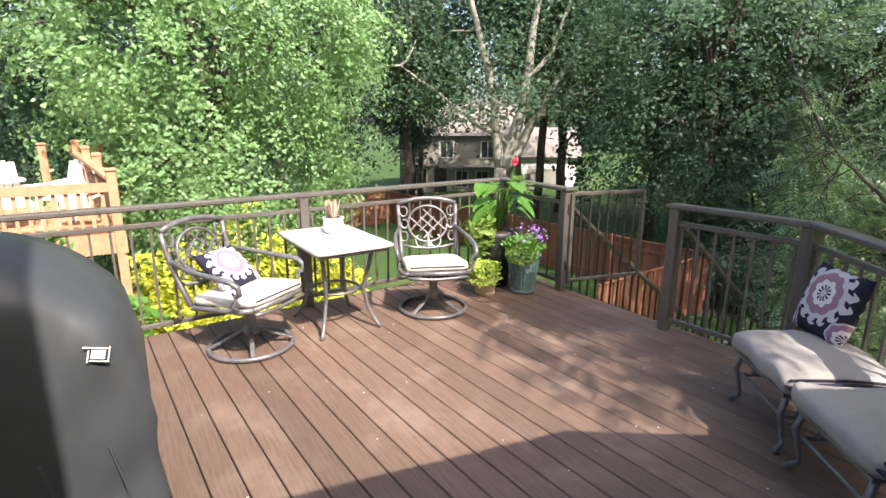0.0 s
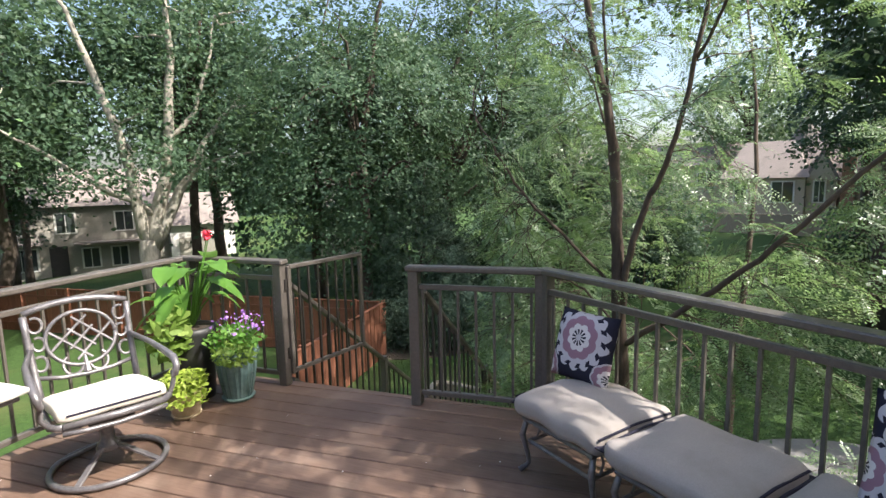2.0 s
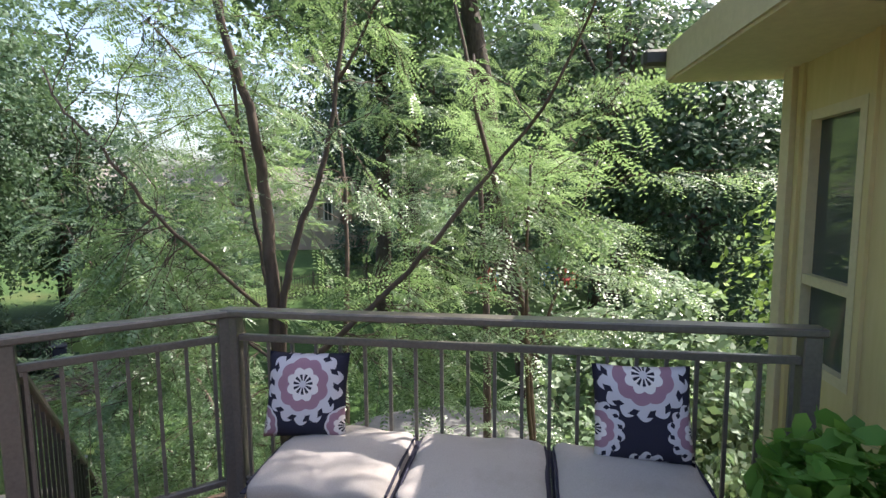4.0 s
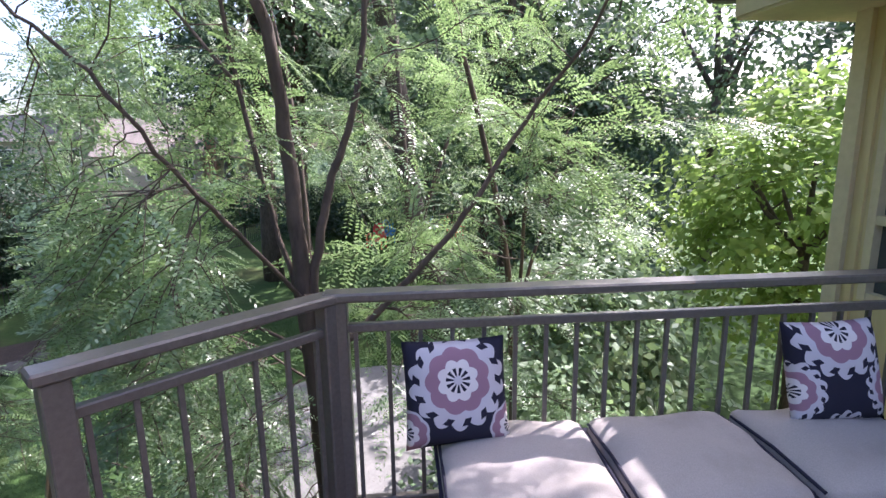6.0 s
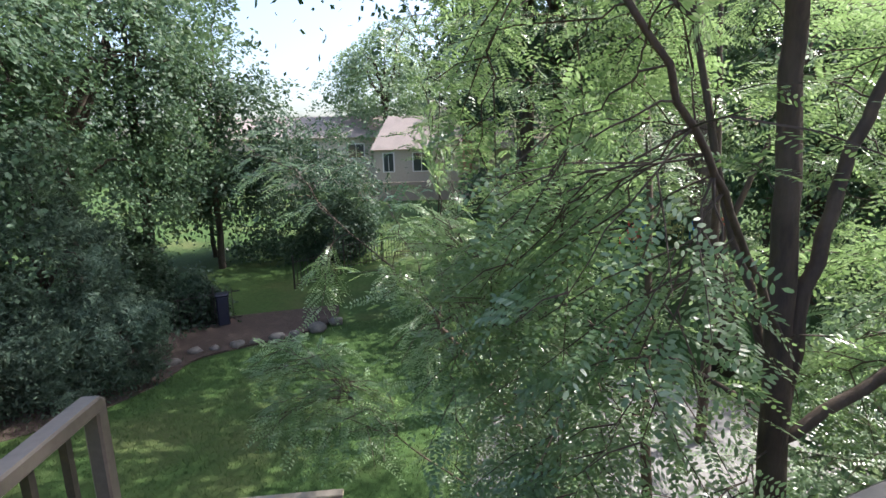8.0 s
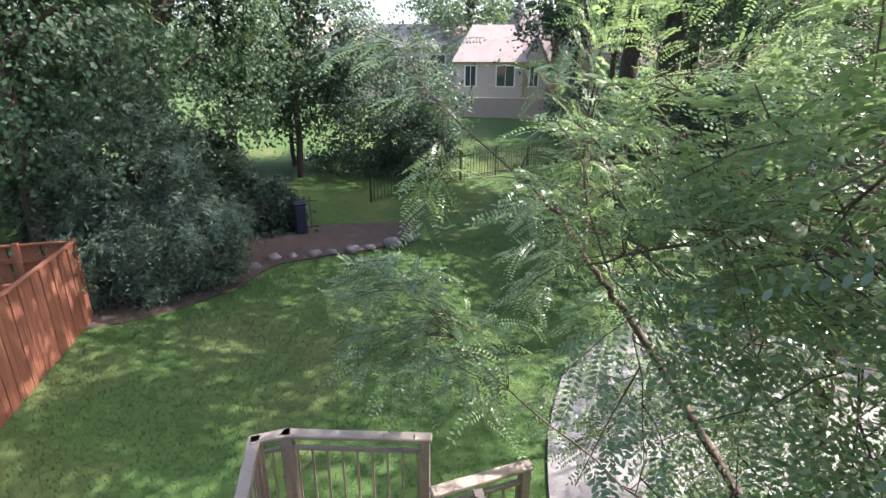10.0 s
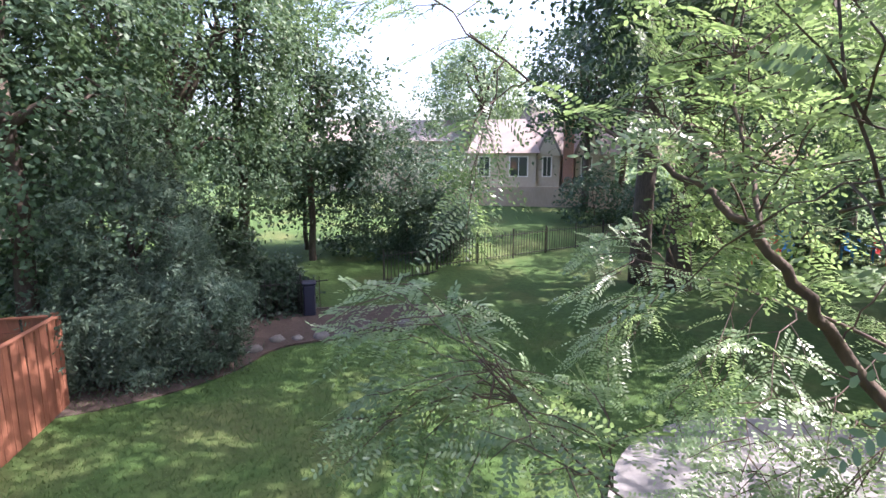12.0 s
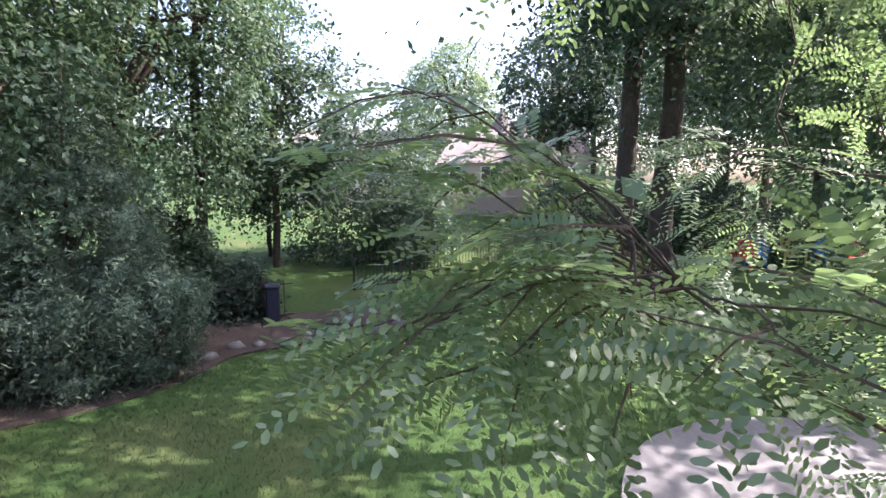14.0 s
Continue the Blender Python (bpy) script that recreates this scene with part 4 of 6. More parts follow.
def locust(stems, aims, limbs, seed, label, per_twig=6, reach=(1.2, 2.6), zr=(-0.3, 4.8), leaflet=0.034, pairs=10):
    """Stems, thin limbs that arch out to each aim, and flat sprays of feathered leaves along their outer half."""
    rng = np.random.default_rng(seed)
    t = thing("locust_tree", (0, 0, 0), 0, label, "tree", "locust trees")
    lines = []
    for line, r0, r1 in stems:
        knots = [np.array(p, float) for p in (line[0], *line, line[-1])]
        pts = []
        for a, b, c, d in zip(knots, knots[1:], knots[2:], knots[3:]):
            for w in (0, 0.2, 0.4, 0.6, 0.8):
                pts.append(0.5 * (2 * b + (c - a) * w + (2 * a - 5 * b + 4 * c - d) * w * w + (3 * b - a - 3 * c + d) * w ** 3) + rng.normal(size=3) * 0.006)
        pts.append(knots[-1])
        lines.append(pts)
        part("stem", bm_path(bmesh.new(), pts, r0, r1, 9), M["bark_red"], t, smooth=True)
    all_pts = np.array([p for l in lines for p in l])
    ends = [np.array(a, float) for a in aims]
    upper = all_pts[(all_pts[:, 2] > zr[0]) & (all_pts[:, 2] < zr[1])]
    for i in range(limbs):
        p = upper[rng.integers(len(upper))]
        a = rng.uniform(0, 2 * math.pi)
        L = rng.uniform(*reach)
        ends.append(p + np.array((math.cos(a) * L, math.sin(a) * L, rng.uniform(-0.35, 0.75) * L)))
    twigs = bmesh.new()
    bases, ways, faces, lens = [], [], [], []
    for e in ends:
        near = all_pts[all_pts[:, 2] < e[2] + 0.7]
        if not len(near):
            continue
        d = np.linalg.norm((near - e) * np.array((1, 1, 0.8)), axis=1)
        start = near[np.argsort(d)[min(2, len(d) - 1)]]
        L = np.linalg.norm(e - start)
        mid = (start + e) / 2 + np.array((0, 0, 0.14 * L))
        u = np.linspace(0, 1, 9)[:, None]
        line = (1 - u) ** 2 * start + 2 * u * (1 - u) * mid + u ** 2 * e
        line[1:-1] += rng.normal(size=(7, 3)) * 0.018 * L
        keep = free_of_walkway(line)
        if not keep.all():
            cut = int(np.argmin(keep))
            if cut < 4:
                continue
            line = line[:cut]
        r0 = 0.003 + 0.0012 * min(L, 3)
        part("limb", bm_path(bmesh.new(), list(line), r0, 0.0015, 5), M["bark_red"], t, smooth=True)
        face = unit(np.array((0.25 * sd.x, 0.25 * sd.y, 1.0)) + 0.33 * rng.normal(size=3))
        run = np.concatenate(([0], np.cumsum(np.linalg.norm(np.diff(line, axis=0), axis=1))))
        first = max(0.15, run[-1] - 1.35)
        s = first
        flip = 1
        while s < run[-1]:
            k = int(np.searchsorted(run, s)) or 1
            k = min(k, len(line) - 1)
            w = (s - run[k - 1]) / max(run[k] - run[k - 1], 1e-6)
            p = line[k - 1] + (line[k] - line[k - 1]) * w
            along = unit(line[k] - line[k - 1])
            across = unit(np.cross(face, along))
            d = unit(along * 0.65 + across * flip * rng.uniform(0.5, 1.0) + np.array((0, 0, -0.12)) + 0.16 * rng.normal(size=3))
            far = rng.uniform(0.2, 0.52) * (0.55 + 0.45 * (run[-1] - s) / max(run[-1] - first, 0.1))
            q = p + d * far + np.array((0, 0, -0.18 * far))
            flip = -flip
            s += rng.uniform(0.075, 0.15)
            if not free_of_walkway(q[None])[0]:
                continue
            bm_path(twigs, [p, (p + q) / 2 + np.array((0, 0, 0.02)), q], 0.0035, 0.0014, 3)
            out = unit(np.cross(face, d))
            for f in range(per_twig):
                v = (f + rng.uniform(0.3, 1.0)) / per_twig
                bases.append(p + (q - p) * v)
                ways.append(unit(d * 0.75 + out * (1 if f % 2 else -1) * rng.uniform(0.4, 1.0) + 0.2 * rng.normal(size=3)))
                faces.append(unit(face + 0.28 * rng.normal(size=3)))
                lens.append(rng.uniform(0.16, 0.29) * leaflet / 0.032)
    tagged(part("twig_growth", twigs, M["bark_red"], t), kind="stuff")
    B, W, F, Ls = np.array(bases), np.array(ways), np.array(faces), np.array(lens)
    ok = free_of_walkway(B + W * Ls[:, None])
    o = new("foliage", faces_mesh("foliage", fronds(rng, B[ok], W[ok], F[ok], Ls[ok], pairs, leaflet), M["leaf_locust"]))
    o.parent = t
    tagged(o, kind="stuff")
    return t


def scatter(rng, n, lo, hi):
    """Random limb ends in a box of the plan."""
    return [tuple(v) for v in rng.uniform(lo, hi, (n, 3))]


rl = np.random.default_rng(40)
locust([
    ([(2.42, 1.12, LAWN), (2.36, 1.08, -1.5), (2.28, 1.0, 0.0), (2.23, 1.0, 0.8), (2.21, 1.02, 1.4), (2.13, 1.0, 2.0), (1.98, 1.15, 2.7), (1.9, 1.5, 4.2), (1.8, 1.8, 5.6)], 0.066, 0.01),
    ([(2.28, 1.0, 0.1), (2.28, 0.97, 0.7), (2.38, 0.96, 1.15), (2.5, 0.95, 1.45), (2.66, 0.95, 2.0), (2.85, 1.1, 3.4), (2.9, 1.3, 5.2)], 0.03, 0.01),
    ([(2.26, 1.0, 0.35), (2.2, 1.25, 1.1), (2.13, 1.38, 1.75), (2.05, 1.6, 3.0), (2.0, 1.9, 4.6)], 0.018, 0.008),
    ([(2.27, 1.0, 0.2), (2.75, 0.82, 0.6), (3.17, 0.7, 1.02), (3.79, 0.63, 1.7), (4.1, 0.4, 2.2), (4.6, 0.2, 3.4)], 0.024, 0.008),
    ([(2.24, 0.98, 0.6), (1.85, 0.85, 1.05), (1.58, 0.75, 1.35), (1.35, 0.8, 1.7), (1.15, 1.0, 1.95), (1.05, 1.3, 2.2)], 0.013, 0.005),
    ([(2.34, 1.06, -1.0), (2.1, 1.75, -1.05), (1.7, 2.5, -0.95), (1.25, 3.05, -0.72), (0.85, 3.38, -0.36)], 0.009, 0.003),
    ([(2.26, 1.0, 0.3), (1.95, 1.5, 0.5), (1.6, 2.0, 0.5), (1.35, 2.4, 0.3)], 0.012, 0.004),
    ([(2.34, 1.06, -1.4), (2.15, 1.8, -1.0), (1.83, 2.65, -0.26), (1.66, 2.73, -0.02), (1.51, 2.79, 0.19), (1.46, 3.01, 0.32), (1.36, 3.18, 0.44), (1.2, 3.4, 0.58), (0.86, 3.68, 0.91)], 0.025, 0.003),
    ([(1.51, 2.79, 0.19), (1.58, 2.93, 0.38), (1.59, 3.03, 0.55), (1.64, 3.17, 0.82)], 0.009, 0.003),
    ([(2.13, 1.38, 1.75), (1.9, 2.0, 2.4), (1.5, 2.6, 3.0)], 0.012, 0.004),
    ([(2.7, 0.97, 2.2), (3.1, 0.6, 3.0), (3.6, 0.1, 3.7)], 0.013, 0.004),
], [(0.47, 3.54, -0.1), (0.58, 3.66, -0.09), (0.76, 3.7, -0.17), (0.47, 3.62, -0.28), (0.54, 3.33, -0.49), (0.57, 3.24, -0.61), (0.42, 3.42, -0.49),
    (0.39, 3.36, -0.56), (0.96, 3.0, -0.52), (1.14, 3.01, -0.43), (1.22, 3.07, -0.4), (0.97, 3.37, -0.37), (0.88, 2.8, -0.47),
    (1.22, 1.27, 0.68), (1.36, 1.25, 0.35), (2.08, 1.65, 1.23), (1.12, 0.92, 1.18), (2.42, 1.82, 1.6), (2.63, 1.4, 1.56), (2.94, 0.86, 1.54), (2.45, 0.84, 1.22), (2.84, -0.1, 1.9),
    *scatter(rl, 30, (1.1, 0.5, -0.9), (1.9, 2.4, 0.6)), *scatter(rl, 7, (0.7, 3.1, -0.9), (1.5, 3.9, -0.45)), *scatter(rl, 20, (1.2, 0.6, 0.6), (2.2, 2.4, 1.9)),
    *scatter(rl, 24, (1.2, 0.4, 1.4), (3.2, 2.6, 3.4)), *scatter(rl, 36, (2.6, -1.2, 2.7), (4.7, 0.8, 4.2)), *scatter(rl, 20, (2.5, 0.3, 0.0), (4.3, 1.7, 1.8)), *scatter(rl, 12, (1.0, 0.6, 3.0), (3.2, 2.6, 5.2)), *scatter(rl, 16, (2.4, -0.8, 2.8), (3.6, 0.8, 4.4)), *scatter(rl, 12, (1.3, 2.2, 2.0), (2.4, 3.4, 3.4)),
    *scatter(rl, 14, (1.15, 2.5, 0.05), (2.0, 3.3, 0.85)), *scatter(rl, 12, (1.12, 1.4, 0.2), (1.8, 2.5, 1.2)), *scatter(rl, 8, (1.1, 0.5, 0.3), (1.6, 1.6, 1.3)), (1.78, 3.34, 0.71), *scatter(rl, 10, (0.8, 2.95, 0.25), (1.9, 3.6, 0.95))],
    8, 41, "multi-stemmed locust tree with feathery leaves beside the stairs", per_twig=7, leaflet=0.029, pairs=11)
locust([
    ([(3.6, 2.8, LAWN), (3.35, 2.8, -2.4), (3.3, 2.95, -0.9), (3.4, 3.1, 0.2), (3.5, 3.4, 1.8), (3.4, 3.8, 3.4)], 0.06, 0.01),
    ([(3.3, 2.95, -0.9), (2.9, 3.4, -0.5), (2.5, 3.9, -0.3), (2.1, 4.5, -0.2)], 0.014, 0.004),
], [(2.0, 4.77, -0.05), (2.14, 4.44, -0.26), (1.78, 4.1, -0.2), (2.4, 4.2, 0.0),
    *scatter(rl, 4, (1.6, 3.6, -1.0), (2.6, 4.6, -0.6)), *scatter(rl, 8, (1.6, 3.3, 1.3), (3.2, 4.6, 2.8)), *scatter(rl, 12, (1.35, 2.5, -1.5), (2.7, 3.5, -0.75))],
    0, 42, "leaning locust tree with feathery leaves near the patio", per_twig=6, zr=(-0.6, 2.6), leaflet=0.029, pairs=11)
locust([
    ([(7.6, 6.6, LAWN), (7.5, 6.5, -1.0), (7.3, 6.4, 1.5), (7.2, 6.5, 4.2)], 0.1, 0.025),
    ([(7.5, 6.5, -0.6), (8.1, 6.2, 1.2), (8.7, 6.0, 3.0)], 0.06, 0.02),
], [], 26, 43, "feathery green locust tree beyond the patio", per_twig=5, reach=(1.2, 2.6), zr=(-1.8, 4.4), leaflet=0.055, pairs=8)
locust([
    ([(5.4, 2.0, LAWN), (5.2, 1.95, -2.0), (4.9, 1.8, 0.2), (4.4, 1.9, 2.2), (4.2, 2.1, 3.6)], 0.055, 0.012),
    ([(5.2, 1.95, -1.8), (4.7, 1.5, 0.0), (4.5, 1.2, 1.8)], 0.028, 0.01),
    ([(5.0, 1.85, -0.6), (5.4, 1.7, 0.8), (5.7, 1.6, 1.8)], 0.024, 0.008),
], [], 28, 44, "sunlit feathery locust tree beyond the railing", per_twig=6, reach=(0.9, 2.0), zr=(-2.0, 2.2), leaflet=0.046, pairs=9)


# ---------- cushions and pillows ----------
def bm_rounded(size, r, cuts=9, puff=0.0, seed=0, wrinkle=0.0):
    """A box with round edges, its top puffed a little."""
    bm = bmesh.new()
    bmesh.ops.create_cube(bm, size=1)
    bmesh.ops.subdivide_edges(bm, edges=list(bm.edges), cuts=cuts, use_grid_fill=True)
    half = Vector(size) / 2
    for v in bm.verts:
        p = Vector((v.co.x * size[0], v.co.y * size[1], v.co.z * size[2]))
        rr = min(r, *half)
        c = Vector([max(-half[i] + rr, min(half[i] - rr, p[i])) for i in range(3)])
        d = p - c
        q = c + (d.normalized() * rr if d.length > 1e-6 else d)
        u, w = q.x / half.x, q.y / half.y
        q.z += puff * (1 - u * u) * (1 - w * w) * (1 if q.z > 0 else -0.2)
        if wrinkle:
            q += Vector((0, 0, 1)) * wrinkle * noise.noise(Vector((q.x * 7 + seed, q.y * 7, q.z * 4)))
        v.co = q
    return bm


def mathn(nt, op, a, b=None):
    n = nt.nodes.new("ShaderNodeMath")
    n.operation = op
    for i, v in enumerate((a, b)):
        if v is None:
            continue
        if isinstance(v, (int, float)):
            n.inputs[i].default_value = v
        else:
            nt.links.new(v, n.inputs[i])
    return n.outputs[0]


def pillow_print(name, cy, size, side=-0.34, foot=False):
    """Navy cloth printed with a scalloped medallion at height cy and half rosettes at the sides."""
    m, nt, p = nodes_of(name)
    tc = nt.nodes.new("ShaderNodeTexCoord")
    sp = nt.nodes.new("ShaderNodeSeparateXYZ")
    nt.links.new(tc.outputs["Object"], sp.inputs[0])
    navy, mauve, ivory, grey = (0.022, 0.02, 0.035), (0.29, 0.165, 0.215), (0.66, 0.6, 0.6), (0.5, 0.46, 0.5)

    def polar(cx, cz):
        dx, dz = mathn(nt, "SUBTRACT", sp.outputs[0], cx), mathn(nt, "SUBTRACT", sp.outputs[2], cz)
        r = mathn(nt, "SQRT", mathn(nt, "ADD", mathn(nt, "MULTIPLY", dx, dx), mathn(nt, "MULTIPLY", dz, dz)))
        return r, mathn(nt, "ARCTAN2", dz, dx)

    def scallop(r, a, radius, n, depth, phase=0.0):
        wave = mathn(nt, "ABSOLUTE", mathn(nt, "SINE", mathn(nt, "ADD", mathn(nt, "MULTIPLY", a, n / 2), phase)))
        return mathn(nt, "LESS_THAN", r, mathn(nt, "ADD", mathn(nt, "MULTIPLY", wave, depth), radius - depth))

    def rosette(col, cx, cz, k, hooks=True):
        r, a = polar(cx, cz)
        if hooks:
            col = mixed(nt, scallop(r, a, 0.50 * k, 14, 0.07 * k), col, grey)
            ring = mathn(nt, "MULTIPLY", mathn(nt, "GREATER_THAN", r, 0.385 * k), mathn(nt, "LESS_THAN", r, 0.455 * k))
            gaps = mathn(nt, "GREATER_THAN", mathn(nt, "SINE", mathn(nt, "ADD", mathn(nt, "MULTIPLY", a, 14), mathn(nt, "MULTIPLY", r, 60))), 0.35)
            col = mixed(nt, mathn(nt, "MULTIPLY", ring, gaps), col, navy)
        col = mixed(nt, scallop(r, a, 0.37 * k, 9, 0.02 * k), col, grey)
        col = mixed(nt, scallop(r, a, 0.335 * k, 9, 0.035 * k), col, mauve)
        col = mixed(nt, scallop(r, a, 0.215 * k, 8, 0.04 * k), col, ivory)
        petals = mathn(nt, "GREATER_THAN", mathn(nt, "SINE", mathn(nt, "MULTIPLY", a, 11)), -0.15)
        core = mathn(nt, "MULTIPLY", mathn(nt, "LESS_THAN", r, 0.125 * k), petals)
        col = mixed(nt, core, col, navy)
        return mixed(nt, mathn(nt, "LESS_THAN", r, 0.045 * k), col, grey)

    weave = noise_of(nt, 300, 2)
    col = mixed(nt, weave, (0.018, 0.017, 0.03), (0.03, 0.028, 0.046))
    col = rosette(col, -0.5 * size, side * size, size * 0.6, foot)
    col = rosette(col, 0.5 * size, side * size, size * 0.6, foot)
    if foot:
        col = rosette(col, 0.0, -0.66 * size, size * 0.62)
    col = rosette(col, 0.0, cy, size * 0.92)
    nt.links.new(col, p.inputs["Base Color"])
    p.inputs["Roughness"].default_value = 0.92
    p.inputs["Specular IOR Level"].default_value = 0.15
    b = add(nt, "ShaderNodeBump", Strength=0.3, Distance=0.001)
    nt.links.new(weave, b.inputs["Height"])
    nt.links.new(b.outputs[0], p.inputs["Normal"])
    return m


def pillow(m, size, thick, material, label):
    bm = bmesh.new()
    n = 18
    sheets = []
    for s in (-1, 1):
        g = []
        for i in range(n + 1):
            row = []
            for j in range(n + 1):
                u, w = 2 * i / n - 1, 2 * j / n - 1
                pinch = 1 - 0.05 * (1 - u * u) * abs(w) ** 3 - 0.05 * (1 - w * w) * abs(u) ** 3
                h = thick / 2 * ((1 - u ** 4) * (1 - w ** 4)) ** 0.6
                h += 0.006 * noise.noise(Vector((u * 3, w * 3, s * 5))) * (1 - u ** 4) * (1 - w ** 4)
                row.append(bm.verts.new((u * size / 2 * pinch, s * h, w * size / 2 * pinch)))
            g.append(row)
        sheets.append(g)
        for i in range(n):
            for j in range(n):
                f = (g[i][j], g[i + 1][j], g[i + 1][j + 1], g[i][j + 1])
                bm.faces.new(f if s < 0 else f[::-1])
    bmesh.ops.remove_doubles(bm, verts=bm.verts, dist=0.0005)
    ob = solo("throw_pillow", bm, material, label, "pillow", "throw pillows", smooth=True)
    ob.matrix_basis = m
    return ob


def at_uv(u, v):
    p = EU * u + EV * v
    return p.x, p.y


BENCH_RZ = math.degrees(math.atan2(EU.y, EU.x))
V_FRONT, SEAT_Z = 0.675, 0.36


def ottoman(u0, u1, first):
    L, D = u1 - u0, 0.5
    x, y = at_uv(u0, V_FRONT)
    t = thing("ottoman", (x, y, 0), BENCH_RZ, "cast metal ottoman with curved legs by the railing", "ottoman", "ottomans by the railing")
    for sx, px in ((-1, 0.04), (1, L - 0.04)):
        for sy, py in ((-1, 0.05), (1, D - 0.05)):
            curve = [(px, py, SEAT_Z - 0.07), (px + sx * 0.012, py + sy * 0.025, 0.2), (px, py, 0.1), (px + sx * 0.005, py - sy * 0.01, 0.045), (px + sx * 0.025, py + sy * 0.03, 0.008)]
            part("leg", bm_tube(curve, [0.014, 0.015, 0.012, 0.011, 0.015], 8), M["cast"], t, smooth=True)
    for z in (SEAT_Z - 0.075, 0.17):
        k = 0.03 if z > 0.2 else 0.05
        part("frame_rail", bm_tube([(k, k, z), (L - k, k, z), (L - k, D - k, z), (k, D - k, z), (k, k, z)], 0.01, 6), M["cast"], t)
    for px in (0.05, L - 0.05):
        for j in range(5):
            py = 0.1 + j * (D - 0.2) / 4
            part("end_bar", bm_tube([(px, py, 0.17), (px + 0.01, py + 0.012, 0.23), (px, py, SEAT_Z - 0.075)], 0.006, 6), M["cast"], t)


def seat_cushion(u0, u1, seed):
    L, D = u1 - u0, 0.52
    x, y = at_uv((u0 + u1) / 2, V_FRONT + 0.25)
    t = thing("seat_cushion", (x, y, SEAT_Z - 0.005), BENCH_RZ, "plump taupe seat cushion with dark piping on an ottoman", "cushion", "ottoman cushions")
    part("pad", bm_rounded((L, D, 0.105), 0.045, 12, 0.02, seed, 0.02), M["cushion_grey"], t, smooth=True)
    for s in (-1, 1):
        w = L / 2 - 0.006
        part("piping", bm_tube([(s * w, -D / 2 + 0.03, 0.026), (s * w, 0, 0.038), (s * w, D / 2 - 0.03, 0.026)], 0.006, 6), M["navy"], t, "dark piping")
        part("tie_strap", bm_box((0.022, D * 0.96, 0.006), (s * (L / 2 + 0.001), 0, 0.0)), M["navy"], t, "dark tie strap")
    return t


for i, (a, b) in enumerate(((1.775, 2.32), (2.345, 2.885), (2.91, 3.46))):
    ottoman(a + 0.02, b - 0.02, i == 0)
    seat_cushion(a, b, i * 3.1)


def pillow_pose(u, v, z, lean, twist=0):
    x, y = at_uv(u, v)
    return pose(x, y, z, 0, 0, BENCH_RZ + twist) @ pose(0, 0, 0, lean, 0, 0)


pillow(pillow_pose(1.845, 1.095, 0.575, -17, 4), 0.37, 0.12, pillow_print("medallion_print", 0.045, 0.37), "navy throw pillow printed with a mauve and ivory medallion")
pillow(pillow_pose(3.25, 1.09, 0.58, -17, 2), 0.38, 0.12, pillow_print("half_medallion_print", 0.15, 0.38, -0.16, True), "navy throw pillow printed with half medallions")


# ---------- swivel chairs ----------
def arc(cx, cz, rx, rz, a0, a1, n=12):
    return [(cx + rx * math.cos(radians(a0 + (a1 - a0) * k / n)), cz + rz * math.sin(radians(a0 + (a1 - a0) * k / n))) for k in range(n + 1)]


